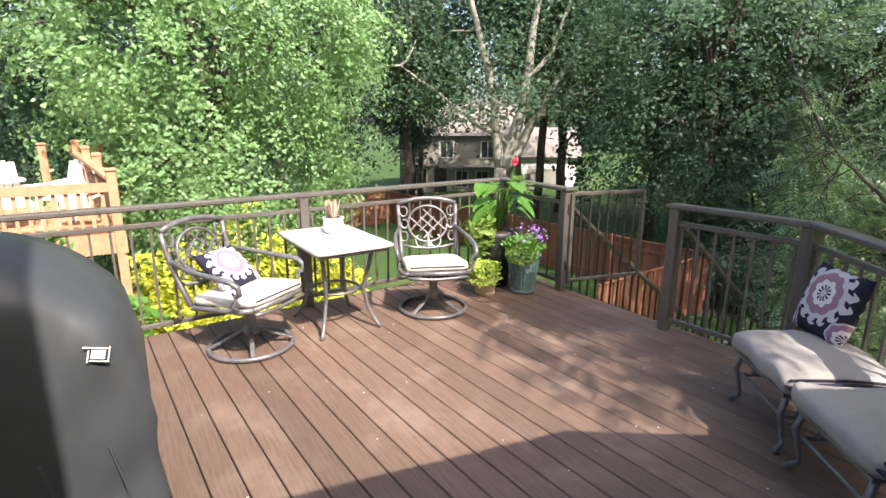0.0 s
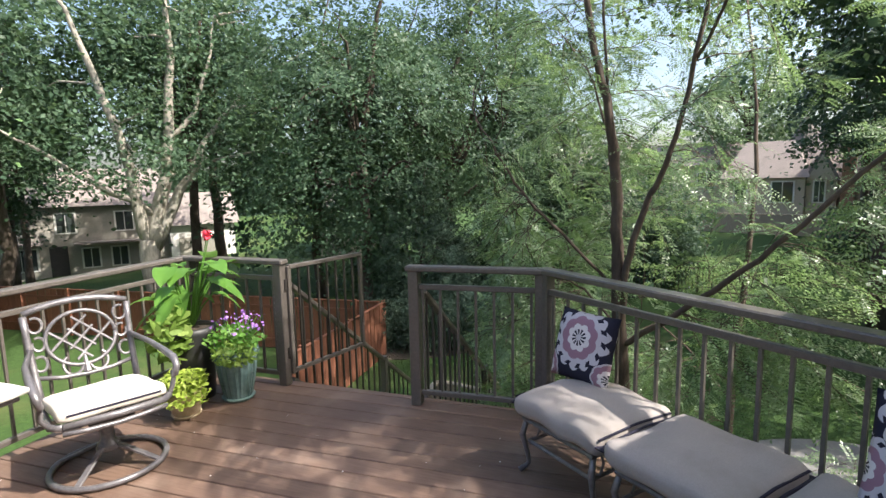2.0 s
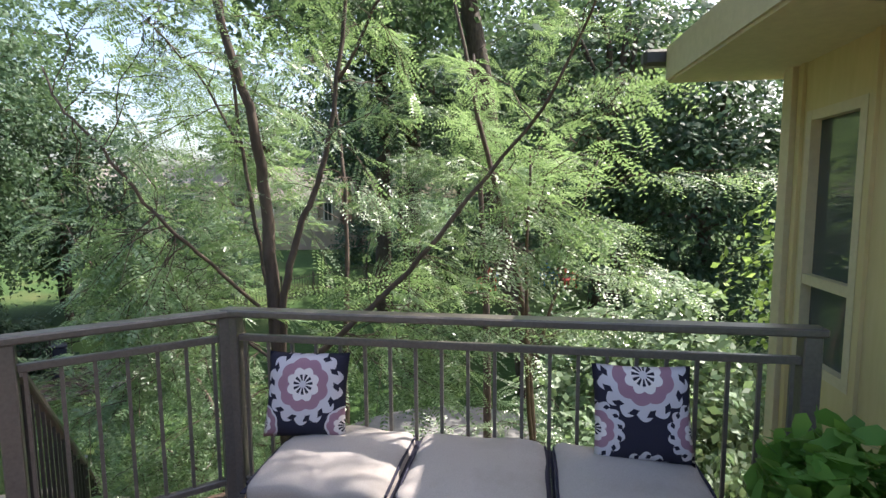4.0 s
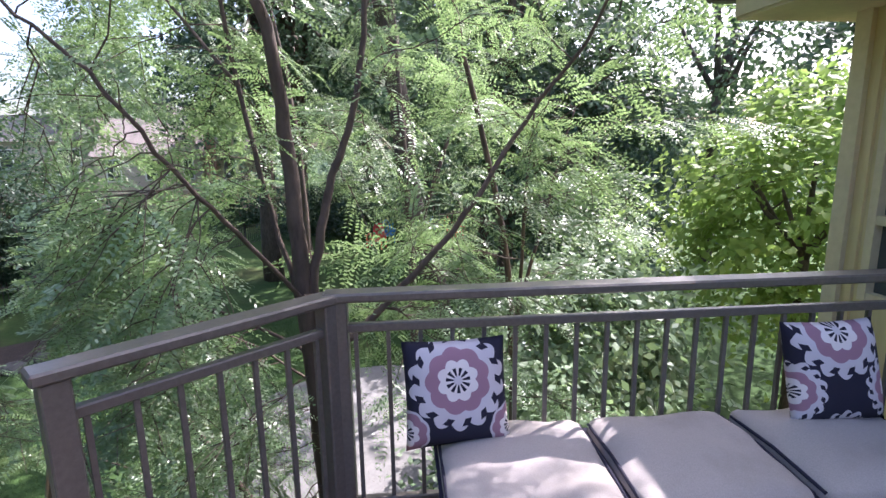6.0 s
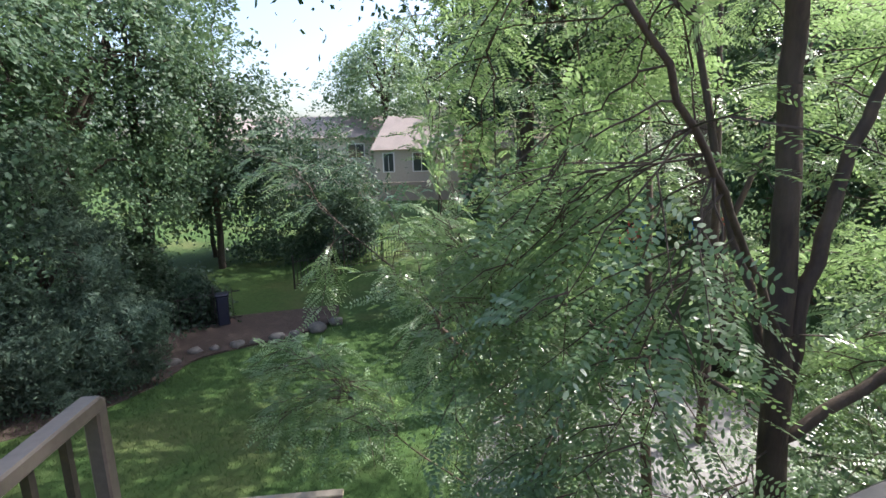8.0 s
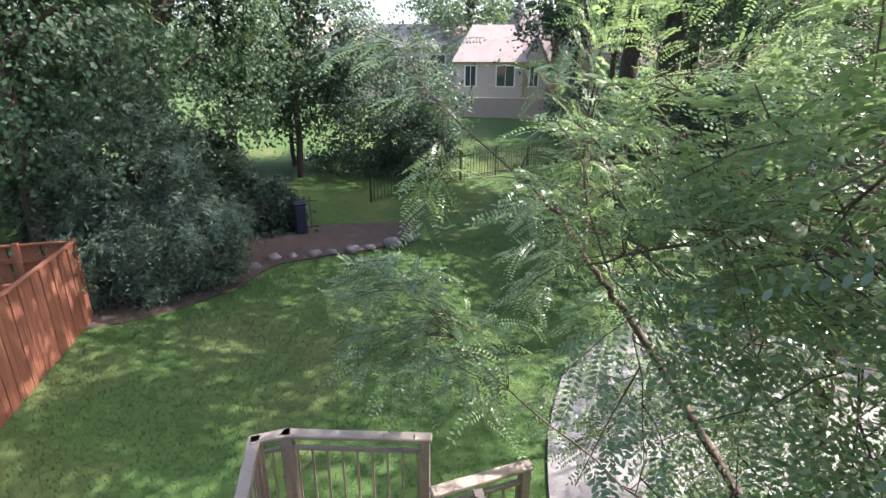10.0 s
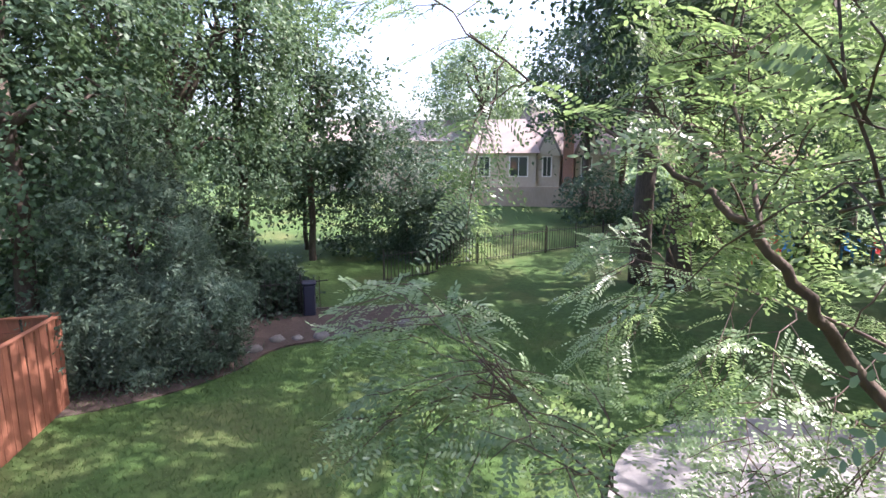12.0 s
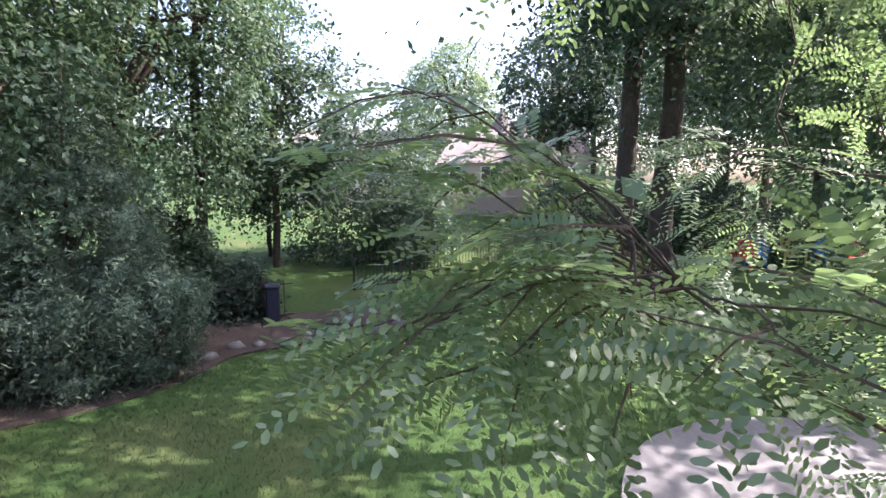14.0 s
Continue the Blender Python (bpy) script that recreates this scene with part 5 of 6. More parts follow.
def swivel_chair(at, rz, tilt):
    t = thing("swivel_chair", (*at, 0), rz, "cast metal swivel chair with scrolled lattice back and pale cushion", "chair", "chairs by the table")
    part("base_ring", bm_ring(0.262, 0.016, (0, 0, 0.02), 36, 8), M["cast"], t, smooth=True)
    for a in (45, 135, 225, 315):
        c, s = math.cos(radians(a)), math.sin(radians(a))
        part("spoke", bm_beam((0.258 * c, 0.258 * s, 0.026), (0.05 * c, 0.05 * s, 0.12), 0.03, 0.014, bevel=0.003), M["cast"], t)
    part("pedestal", bm_lathe(((0.06, 0.1), (0.05, 0.13), (0.032, 0.15), (0.032, 0.25), (0.06, 0.27), (0.075, 0.29)), 16), M["cast"], t, smooth=True)
    part("swivel_plate", bm_box((0.3, 0.2, 0.02), (0, 0, 0.3), bevel=0.004), M["iron"], t)
    W, D, Z = 0.255, 0.25, 0.335
    k = math.tan(radians(tilt))

    def seat_z(x):
        return Z + k * x
    rim = [(D, -W + 0.04), (D + 0.02, 0), (D, W - 0.04), (D - 0.06, W), (-D + 0.03, W - 0.02), (-D, W - 0.06), (-D, -W + 0.06), (-D + 0.03, -W + 0.02), (D - 0.06, -W), (D, -W + 0.04)]
    part("seat_frame", bm_tube([(x, y, seat_z(x)) for x, y in rim], 0.018, 8), M["cast"], t, smooth=True)
    part("seat_apron", bm_tube([(D + 0.02, y, seat_z(D) - 0.03 - 0.012 * math.cos(y * 9)) for y in (-0.22, -0.12, 0, 0.12, 0.22)], 0.012, 6), M["cast"], t, smooth=True)
    for j in range(5):
        y = -0.18 + j * 0.09
        part("seat_slat", bm_tube([(-D, y, seat_z(-D)), (0, y, seat_z(0) - 0.02), (D, y, seat_z(D))], 0.008, 6), M["cast"], t)
    lean = 0.28

    def back(y, z):
        h = z - Z
        return (-D - 0.01 - lean * h - 0.05 * math.sin(min(h / 0.5, 1.2) * 2.4), y, z)
    B = Z + 0.45
    for s in (-1, 1):
        part("back_upright", bm_tube([back(s * (0.225 + 0.02 * q), Z - 0.02 + (B - Z + 0.01) * q) for q in (0, 0.2, 0.4, 0.6, 0.8, 1.0)], [0.018, 0.018, 0.017, 0.017, 0.016, 0.018], 8), M["cast"], t, smooth=True)
    part("top_rail", bm_tube([back(y, B - 0.0 + 0.045 * (1 - (y / 0.25) ** 2)) for y in (-0.245, -0.18, -0.1, 0, 0.1, 0.18, 0.245)], 0.017, 8), M["cast"], t, smooth=True)
    part("lower_rail", bm_tube([back(y, Z + 0.12 - 0.03 * (1 - (y / 0.23) ** 2)) for y in (-0.23, -0.12, 0, 0.12, 0.23)], 0.012, 8), M["cast"], t, smooth=True)
    cz = Z + 0.285
    part("medallion", bm_tube([back(y, z) for y, z in arc(0, cz, 0.165, 0.145, 0, 360, 28)], 0.011, 6), M["cast"], t, smooth=True)
    for s in (-1, 1):
        for q in range(3):
            off = -0.09 + q * 0.09
            line = [(off + s * (0.12 * w), cz + 0.11 * w) for w in (-1.05, -0.5, 0, 0.5, 1.05)]
            line = [(y, z) for y, z in line if (y / 0.165) ** 2 + ((z - cz) / 0.145) ** 2 < 1.08]
            if len(line) > 1:
                part("lattice_bar", bm_tube([back(y, z) for y, z in line], 0.008, 6), M["cast"], t)
        for c0, c1, r in ((0.2, cz + 0.1, 0.032), (0.2, cz - 0.1, 0.03), (0.195, cz, 0.028)):
            part("scroll", bm_tube([back(s * y, z) for y, z in arc(c0, c1, r, r * 1.25, 60, 380, 14)], 0.008, 6), M["cast"], t)
        part("scroll", bm_tube([back(s * y, z) for y, z in arc(0.06, Z + 0.15, 0.045, 0.05, 180, 420, 12)], 0.008, 6), M["cast"], t)
    part("finial", bm_tube([back(0, Z + 0.1), back(0, Z + 0.19)], [0.022, 0.006], 6), M["cast"], t)
    for s in (-1, 1):
        y = s * (W + 0.03)
        path = [back(s * 0.235, Z + 0.26), (-0.16, y, Z + 0.235), (0.02, y + s * 0.01, Z + 0.225), (0.17, y + s * 0.015, Z + 0.215), (0.225, y + s * 0.01, Z + 0.185), (0.225, y, Z + 0.14), (0.19, y, Z + 0.12), (0.165, y, Z + 0.145)]
        part("arm", bm_tube(path, [0.014, 0.015, 0.018, 0.019, 0.018, 0.016, 0.012, 0.008], 8), M["cast"], t, smooth=True)
        part("arm_support", bm_tube([(0.215, y, Z + 0.15), (0.16, y, Z + 0.06), (0.19, s * W, seat_z(0.19))], 0.013, 8), M["cast"], t, smooth=True)
    cu = thing("chair_cushion", (*at, 0), rz, "pale ivory seat cushion on the swivel chair", "cushion", "chair cushions")
    bm = bm_rounded((0.5, 0.47, 0.07), 0.032, 9, 0.018, at[1], 0.01)
    bmesh.ops.transform(bm, matrix=pose(0.015, 0, Z + 0.048, 0, -tilt, 0), verts=bm.verts)
    part("pad", bm, M["cushion"], cu, smooth=True)
    part("piping", bm_tube([(0.262, y, seat_z(0.262) + 0.05) for y in (-0.2, 0, 0.2)], 0.006, 6), M["navy"], cu, "dark piping")
    return t


swivel_chair((-0.22, -2.6), 34, 6)
swivel_chair((-0.2, -1.2), -24, 7)
pillow(pose(-0.32, -2.68, 0.52, 0, 0, 38 + 90) @ pose(0, 0, 0, -48, 0, 0), 0.34, 0.11, pillow_print("chair_pillow_print", 0.03, 0.34), "navy and ivory printed pillow lying on the swivel chair")

# ---------- table ----------
TX, TY, TZ = -0.33, -1.965, 0.655
table = thing("bistro_table", (TX, TY, 0), 2, "square metal patio table with a pale stone top and flared legs", "table")
bm = bm_rounded((0.82, 0.55, 0.035), 0.016, 7)
bmesh.ops.transform(bm, matrix=Matrix.Translation((0, 0, TZ - 0.018)), verts=bm.verts)
part("tabletop", bm, M["stone_top"], table, "pale stone tabletop", smooth=True)
part("table_rim", bm_tube([(-0.37, -0.24, TZ - 0.05), (0.37, -0.24, TZ - 0.05), (0.37, 0.24, TZ - 0.05), (-0.37, 0.24, TZ - 0.05), (-0.37, -0.24, TZ - 0.05)], 0.012, 6), M["cast"], table)
for sx in (-1, 1):
    for sy in (-1, 1):
        path = [(sx * 0.25, sy * 0.19, TZ - 0.04), (sx * 0.225, sy * 0.17, 0.48), (sx * 0.175, sy * 0.14, 0.3), (sx * 0.2, sy * 0.165, 0.14), (sx * 0.255, sy * 0.21, 0.03), (sx * 0.275, sy * 0.225, 0.008)]
        part("leg", bm_tube(path, [0.016, 0.016, 0.015, 0.014, 0.013, 0.016], 8), M["cast"], table, smooth=True)
part("stretcher", bm_ring(0.17, 0.011, (0, 0, 0.27), 28, 8), M["cast"], table, smooth=True)
for sx in (-1, 1):
    for sy in (-1, 1):
        part("brace", bm_tube([(sx * 0.118, sy * 0.12, 0.27), (sx * 0.18, sy * 0.143, 0.285)], 0.01, 6), M["cast"], table)


def pot_plant(at, profile, pot_mat, label, fill, name="potted_plant", ribs=0, rib=0.0, saucer=False):
    t = thing(name, at, 0, label, "potted plant", "potted plants")
    p = part("pot", bm_lathe(profile, 48 if ribs else 24, rib=rib, ribs=ribs), pot_mat, t, smooth=not ribs)
    top = profile[-1]
    part("soil", bm_lathe(((top[0] * 0.96, top[1] - 0.03), (top[0] * 0.9, top[1] + 0.004)), 20), M["soil"], t)
    if saucer:
        part("saucer", bm_lathe(((profile[0][0] * 1.12, 0.001), (profile[0][0] * 1.3, 0.022), (profile[0][0] * 1.22, 0.022)), 24), pot_mat, t, smooth=True)
    fill(t, top[1])
    return t


def cloud(t, name, rng, centre, radii, n, leaf, mat, shape=POINTED, up=0.6, aspect=0.6, label=""):
    d = unit(rng.normal(size=(n, 3))) * rng.uniform(0.25, 1, (n, 1)) ** 0.5
    pts = np.array(centre) + d * np.array(radii)
    o = new(name, faces_mesh(name, leaves_at(rng, pts, leaf, shape, up, aspect), mat))
    o.parent = t
    tagged(o, label, kind="stuff")


def fill_flowers(t, h):
    rng = np.random.default_rng(71)
    cloud(t, "foliage", rng, (0, 0, h + 0.07), (0.2, 0.2, 0.09), 420, 0.045, M["leaf_pot"])
    cloud(t, "trailing_leaves", rng, (0.1, -0.12, h + 0.01), (0.16, 0.14, 0.08), 380, 0.04, M["leaf_lime"], OVAL, label="lime trailing leaves")
    cloud(t, "blossoms", rng, (-0.03, 0.07, h + 0.15), (0.2, 0.2, 0.09), 120, 0.026, M["flower_purple"], OVAL, label="purple blossoms", aspect=0.9)
    for k in range(16):
        a, r = rng.uniform(0, 6.28), rng.uniform(0.05, 0.2)
        part("stem", bm_tube([(0, 0, h), (r * 0.6 * math.cos(a), r * 0.6 * math.sin(a), h + 0.1), (r * math.cos(a), r * math.sin(a), h + rng.uniform(0.1, 0.24))], 0.003, 4), M["leaf_pot"], t)


def fill_tall(t, h):
    rng = np.random.default_rng(72)
    for k in range(26):
        a, out, up = rng.uniform(0, 6.28), rng.uniform(0.06, 0.24), rng.uniform(0.18, 0.5)
        tip = Vector((out * math.cos(a), out * math.sin(a), h + up))
        part("stem", bm_tube([(0, 0, h - 0.02), tip * 0.5 + Vector((0, 0, h * 0.5 + up * 0.1)), tip], [0.008, 0.006, 0.004], 5), M["leaf_pot"], t)
        L, Wd = rng.uniform(0.15, 0.26), rng.uniform(0.09, 0.15)
        d = Vector((math.cos(a + rng.normal() * 0.5), math.sin(a + rng.normal() * 0.5), rng.uniform(-0.5, 0.6))).normalized()
        s = d.cross(Vector((0, 0, 1))).normalized()
        nn = s.cross(d)
        bm = bmesh.new()
        rows = []
        for i in range(7):
            u = i / 6
            w = Wd * math.sin(math.pi * min(1, u * 0.92 + 0.08)) ** 0.8 / 2
            c = tip + d * L * u - Vector((0, 0, 0.12 * u * u))
            rows.append([bm.verts.new(c + s * w * q + nn * (0.25 * abs(q) * w + 0.006 * math.sin(i * 2 + q * 3))) for q in (-1, -0.5, 0, 0.5, 1)])
        for r0, r1 in zip(rows, rows[1:]):
            for j in range(4):
                bm.faces.new((r0[j], r0[j + 1], r1[j + 1], r1[j]))
        part("leaf", bm, M["leaf_pot"], t, smooth=True)
    cloud(t, "vine_leaves", rng, (0.02, -0.2, h + 0.0), (0.12, 0.14, 0.2), 170, 0.085, M["leaf_lime"], label="lime vine leaves")
    for k in range(2):
        x, y = rng.uniform(-0.15, 0.12), rng.uniform(-0.12, 0.15)
        part("flower_stem", bm_tube([(0, 0, h), (x, y, h + 0.59)], 0.004, 5), M["leaf_pot"], t)
        cloud(t, "red_flower", rng, (x, y, h + 0.62), (0.03, 0.03, 0.035), 16, 0.036, M["flower_red"], OVAL, label="red flower head", aspect=0.9)


def fill_fern(t, h):
    rng = np.random.default_rng(73)
    cloud(t, "foliage", rng, (0, 0, h + 0.06), (0.15, 0.15, 0.08), 420, 0.042, M["leaf_fern"])
    cloud(t, "trailing_leaves", rng, (0.05, -0.04, h - 0.02), (0.16, 0.16, 0.06), 220, 0.04, M["leaf_fern"])


def fill_dry(t, h):
    rng = np.random.default_rng(74)
    for k in range(34):
        a, r, up = rng.uniform(0, 6.28), rng.uniform(0.01, 0.06), rng.uniform(0.05, 0.14)
        part("stem", bm_tube([(0.3 * r * math.cos(a), 0.3 * r * math.sin(a), h - 0.01), (r * math.cos(a), r * math.sin(a), h + up)], [0.006, 0.004], 5), M["dry"], t)


def fill_house_plant(t, h):
    rng = np.random.default_rng(75)
    cloud(t, "foliage", rng, (0, 0, h + 0.2), (0.26, 0.26, 0.26), 620, 0.1, M["leaf_pot"])
    for k in range(9):
        a, r = rng.uniform(0, 6.28), rng.uniform(0.05, 0.2)
        part("stem", bm_tube([(0, 0, h), (r * math.cos(a), r * math.sin(a), h + rng.uniform(0.15, 0.4))], 0.005, 5), M["leaf_pot"], t)


pot_plant((-0.17, -0.29, 0.0), ((0.085, 0.015), (0.098, 0.06), (0.125, 0.2), (0.135, 0.3), (0.15, 0.325), (0.148, 0.35), (0.125, 0.35)), M["glaze"], "ribbed blue-green glazed pot of purple flowers and trailing lime leaves", fill_flowers, ribs=20, rib=0.03, saucer=True)
pot_plant((-0.47, -0.36, 0.0), ((0.12, 0.0), (0.125, 0.1), (0.14, 0.42), (0.155, 0.46), (0.155, 0.5), (0.14, 0.5)), M["black_pot"], "tall black pot with large-leaved green plant and red blooms", fill_tall)
pot_plant((-0.29, -0.62, 0.0), ((0.07, 0.0), (0.085, 0.04), (0.105, 0.15), (0.115, 0.17), (0.1, 0.17)), M["clay"], "small clay pot overflowing with lime-green foliage", fill_fern, saucer=True)
pot_plant((TX - 0.11, TY + 0.05, TZ), ((0.045, 0.0), (0.065, 0.02), (0.075, 0.06), (0.07, 0.1), (0.078, 0.115), (0.062, 0.115)), M["white"], "white pot of dried reddish stems on the patio table", fill_dry)
pot_plant((3.4, -1.78, 0.0), ((0.1, 0.0), (0.11, 0.1), (0.13, 0.26), (0.14, 0.28), (0.12, 0.28)), M["black_pot"], "black pot of bushy green plant beside the house wall", fill_house_plant)
pot_plant((-0.12, LAND_Y + 0.28, LAND_Z), ((0.1, 0.0), (0.12, 0.1), (0.14, 0.24), (0.15, 0.26), (0.13, 0.26)), M["clay"], "clay pot of flowers on the stair landing", fill_flowers)


# ---------- covered grill ----------
def covered_grill():
    t = thing("covered_grill", (1.11, -3.95, 0), 0, "barbecue grill under a fitted black cover with a pale emblem", "grill")
    bm = bmesh.new()
    # profile along y: flat hood, falling off towards the end
    ny, nx = 36, 22
    rows = []
    for j in range(ny + 1):
        v = -1 + 2 * j / ny
        y = 0.72 * v
        w = abs(v)
        top = 0.72 + 0.42 * max(0.0, 1 - max(0, (w - 0.15) / 0.85) ** 2.6) ** 0.65
        row = []
        for i in range(nx + 1):
            a = i / nx
            # around the section: up the front, over, down the back
            if a < 0.4:
                q = a / 0.4
                x, z = 0.34 - 0.012 * math.sin(q * math.pi) + 0.012 * math.sin(y * 14) * (1 - q), 0.05 + (top * 0.84 - 0.05) * q
            elif a < 0.6:
                q = (a - 0.4) / 0.2
                ang = math.pi * q
                x, z = math.copysign(0.34 * abs(math.cos(ang)) ** 0.55, math.cos(ang)), top * 0.84 + top * 0.16 * math.sin(ang) ** 0.75
            else:
                q = (a - 0.6) / 0.4
                x, z = -0.34, top * 0.84 + (0.05 - top * 0.84) * q
            crease = 0.034 * noise.noise(Vector((x * 4 + z * 3, y * 6 - z * 4, z * 3))) + 0.012 * abs(noise.noise(Vector((x * 13, y * 15 + z * 8, z * 5))))
            row.append(bm.verts.new((x + crease, y + crease * 0.6, z)))
        rows.append(row)
    for r0, r1 in zip(rows, rows[1:]):
        for i in range(nx):
            bm.faces.new((r0[i], r1[i], r1[i + 1], r0[i + 1]))
    bm.faces.new([v for v in rows[0]])
    bm.faces.new([v for v in rows[-1]][::-1])
    part("cover", bm, M["cover"], t, smooth=True)
    for y in (0.45, 0.62):
        part("cover_seam", bm_tube([(0.372, y, 0.1), (0.36, y, 0.35), (0.35, y - 0.03, 0.5)], 0.004, 5), M["cover"], t)
    for dy, dz, w, h in ((0, 0, 0.05, 0.036), (-0.036, 0.0, 0.005, 0.05), (0.038, -0.004, 0.005, 0.056), (-0.005, 0.03, 0.09, 0.004), (0, -0.03, 0.07, 0.004)):
        part("emblem", bm_box((0.006, 0.7 * w, 0.7 * h), (0.348, 0.6 + 0.7 * dy, 0.8 + 0.7 * dz), pose(0, 0, 0, -14, -10, 0)), M["white"], t, "pale printed emblem")
    for y in (-0.45, 0.5):
        for x in (-0.2, 0.2):
            part("wheel", bm_tube([(x - 0.02, y, 0.03), (x + 0.02, y, 0.03)], 0.03, 14), M["black_pot"], t)
    part("cart", bm_box((0.5, 1.1, 0.5), (0, 0, 0.3)), M["iron"], t)


covered_grill()


# ---------- fallen petals on the boards ----------
def petals():
    rng = np.random.default_rng(77)
    n = 50
    x, y = rng.uniform(-0.7, 2.4, n), rng.uniform(-3.1, -0.2, n)
    pts = np.stack((x, y, np.full(n, 0.004)), 1)
    polys = leaves_at(rng, pts, 0.011, OVAL, 6.0, 0.6)
    tagged(new("fallen_petals", faces_mesh("fallen_petals", polys, M["flower_white"])), "small pale petals fallen on the deck boards", "petals", kind="stuff")


petals()

# ---------- neighbouring deck ----------
nd = thing("neighbour_deck", (-5.85, -3.25, 0), 92, "orange cedar deck with post-and-baluster railing next door", "deck")
# local x runs back along the railing towards the neighbouring house, y away from the camera
for px, py, top in ((0.0, 0.0, 0.72), (-1.9, 0.0, 0.72), (-3.8, 0.0, 0.72), (0.0, 3.2, 0.95), (-0.9, 3.2, 0.98)):
    part("post", bm_box((0.13, 0.13, top - LAWN), (px, py, (top + LAWN) / 2), bevel=0.01), M["cedar"], nd)
    part("post_cap", bm_box((0.16, 0.16, 0.05), (px, py, top + 0.03), bevel=0.015), M["cedar"], nd)
for z, h in ((0.5, 0.13), (-0.12, 0.07)):
    part("railing_board", bm_box((3.8, 0.05, h), (-1.9, 0, z)), M["cedar"], nd)
for k in range(26):
    part("baluster", bm_box((0.045, 0.035, 0.56), (-0.14 - k * 0.145, 0.03, 0.17)), M["cedar"], nd)
part("fascia", bm_box((3.95, 0.05, 0.3), (-1.9, -0.02, -0.33)), M["cedar"], nd)
part("fascia", bm_box((0.05, 3.4, 0.3), (0.06, 1.6, -0.33)), M["cedar"], nd)
for k in range(24):
    part("deck_board", bm_box((3.9, 0.132, 0.03), (-1.9, 0.06 + k * 0.138, -0.17)), M["cedar"], nd)
part("sloping_rail", bm_beam((0, 0.05, 0.62), (-0.5, 3.2, 0.95), 0.14, 0.05), M["cedar"], nd)
for k in range(1, 4):
    q = k / 4
    part("post", bm_box((0.11, 0.11, 1.1 + 0.3 * q), (-0.5 * q, 0.05 + 3.15 * q, 0.28 + 0.15 * q)), M["cedar"], nd)
    part("post_cap", bm_box((0.14, 0.14, 0.06), (-0.5 * q, 0.05 + 3.15 * q, 0.85 + 0.3 * q), bevel=0.015), M["cedar"], nd)
part("stair_panel", bm_beam((-0.03, 0.1, 0.3), (-0.48, 3.1, 0.45), 0.03, 0.45), M["frame_wood"], nd)


def garden_chair(at, rz, mat, label, group, s=1.0):
    t = thing("garden_chair", at, rz, label, "chair", group)
    part("seat", bm_box((0.5 * s, 0.5 * s, 0.04 * s), (0, 0, 0.36 * s), pose(0, 0, 0, 0, 8, 0)), mat, t)
    for k in range(5):
        y = (-0.2 + 0.1 * k) * s
        part("back_slat", bm_box((0.03 * s, 0.09 * s, (0.62 - 0.05 * abs(k - 2)) * s), (-0.33 * s, y, 0.66 * s), pose(0, 0, 0, 0, -18, 0), bevel=0.008), mat, t)
    for y in (-0.3, 0.3):
        part("arm", bm_box((0.62 * s, 0.1 * s, 0.03 * s), (0.02 * s, y * s, 0.56 * s), bevel=0.006), mat, t)
        part("leg", bm_box((0.06 * s, 0.05 * s, 0.56 * s), (0.27 * s, y * s, 0.28 * s)), mat, t)
        part("leg", bm_box((0.06 * s, 0.05 * s, 0.5 * s), (-0.28 * s, y * s, 0.25 * s)), mat, t)


garden_chair((-6.9, -4.6, -0.15), 20, M["white"], "white plastic chair on the neighbouring deck", "white deck chairs", 1.05)
garden_chair((-7.6, -3.9, -0.15), -40, M["white"], "white plastic chair on the neighbouring deck", "white deck chairs", 1.0)
garden_chair((-6.6, -3.7, -0.15), 160, M["white"], "white plastic chair on the neighbouring deck", "white deck chairs", 0.8)
nt_ = thing("round_table", (-7.3, -4.9, -0.15), 0, "round white table on the neighbouring deck", "table")
part("tabletop", bm_lathe(((0.5, 0.66), (0.52, 0.68), (0.5, 0.7)), 24), M["white"], nt_)
part("pedestal", bm_lathe(((0.25, 0.0), (0.05, 0.05), (0.05, 0.66)), 14), M["white"], nt_)

for at, rz, mat, word in (((17.2, 21.3, ground_z(17.2, 21.3)), 215, "red_paint", "red"), ((18.4, 21.9, ground_z(18.4, 21.9)), 230, "blue_paint", "blue"),
                          ((20.0, 21.6, ground_z(20, 21.6)), 245, "yellow_paint", "pale yellow"), ((21.3, 21.0, ground_z(21.3, 21.0)), 255, "blue_paint", "blue"), ((22.0, 20.2, ground_z(22, 20.2)), 265, "red_paint", "red")):
    garden_chair(at, rz, M[mat], word + " wooden garden chair on the far lawn", "coloured garden chairs", 1.35)


# ---------- houses ----------
def window_on(t, x, z, w, h, face=0.0, mat=None):
    f = part("window", bm_box((w + 0.16, 0.08, h + 0.16), (x, -face - 0.02, z)), mat or M["white"], t)
    for sx in (-0.5, 0.5):
        g = part("pane", bm_box((w / 2 - 0.05, 0.03, h), (x + sx * w / 2, -face - 0.055, z)), M["glass"], f)
    return f


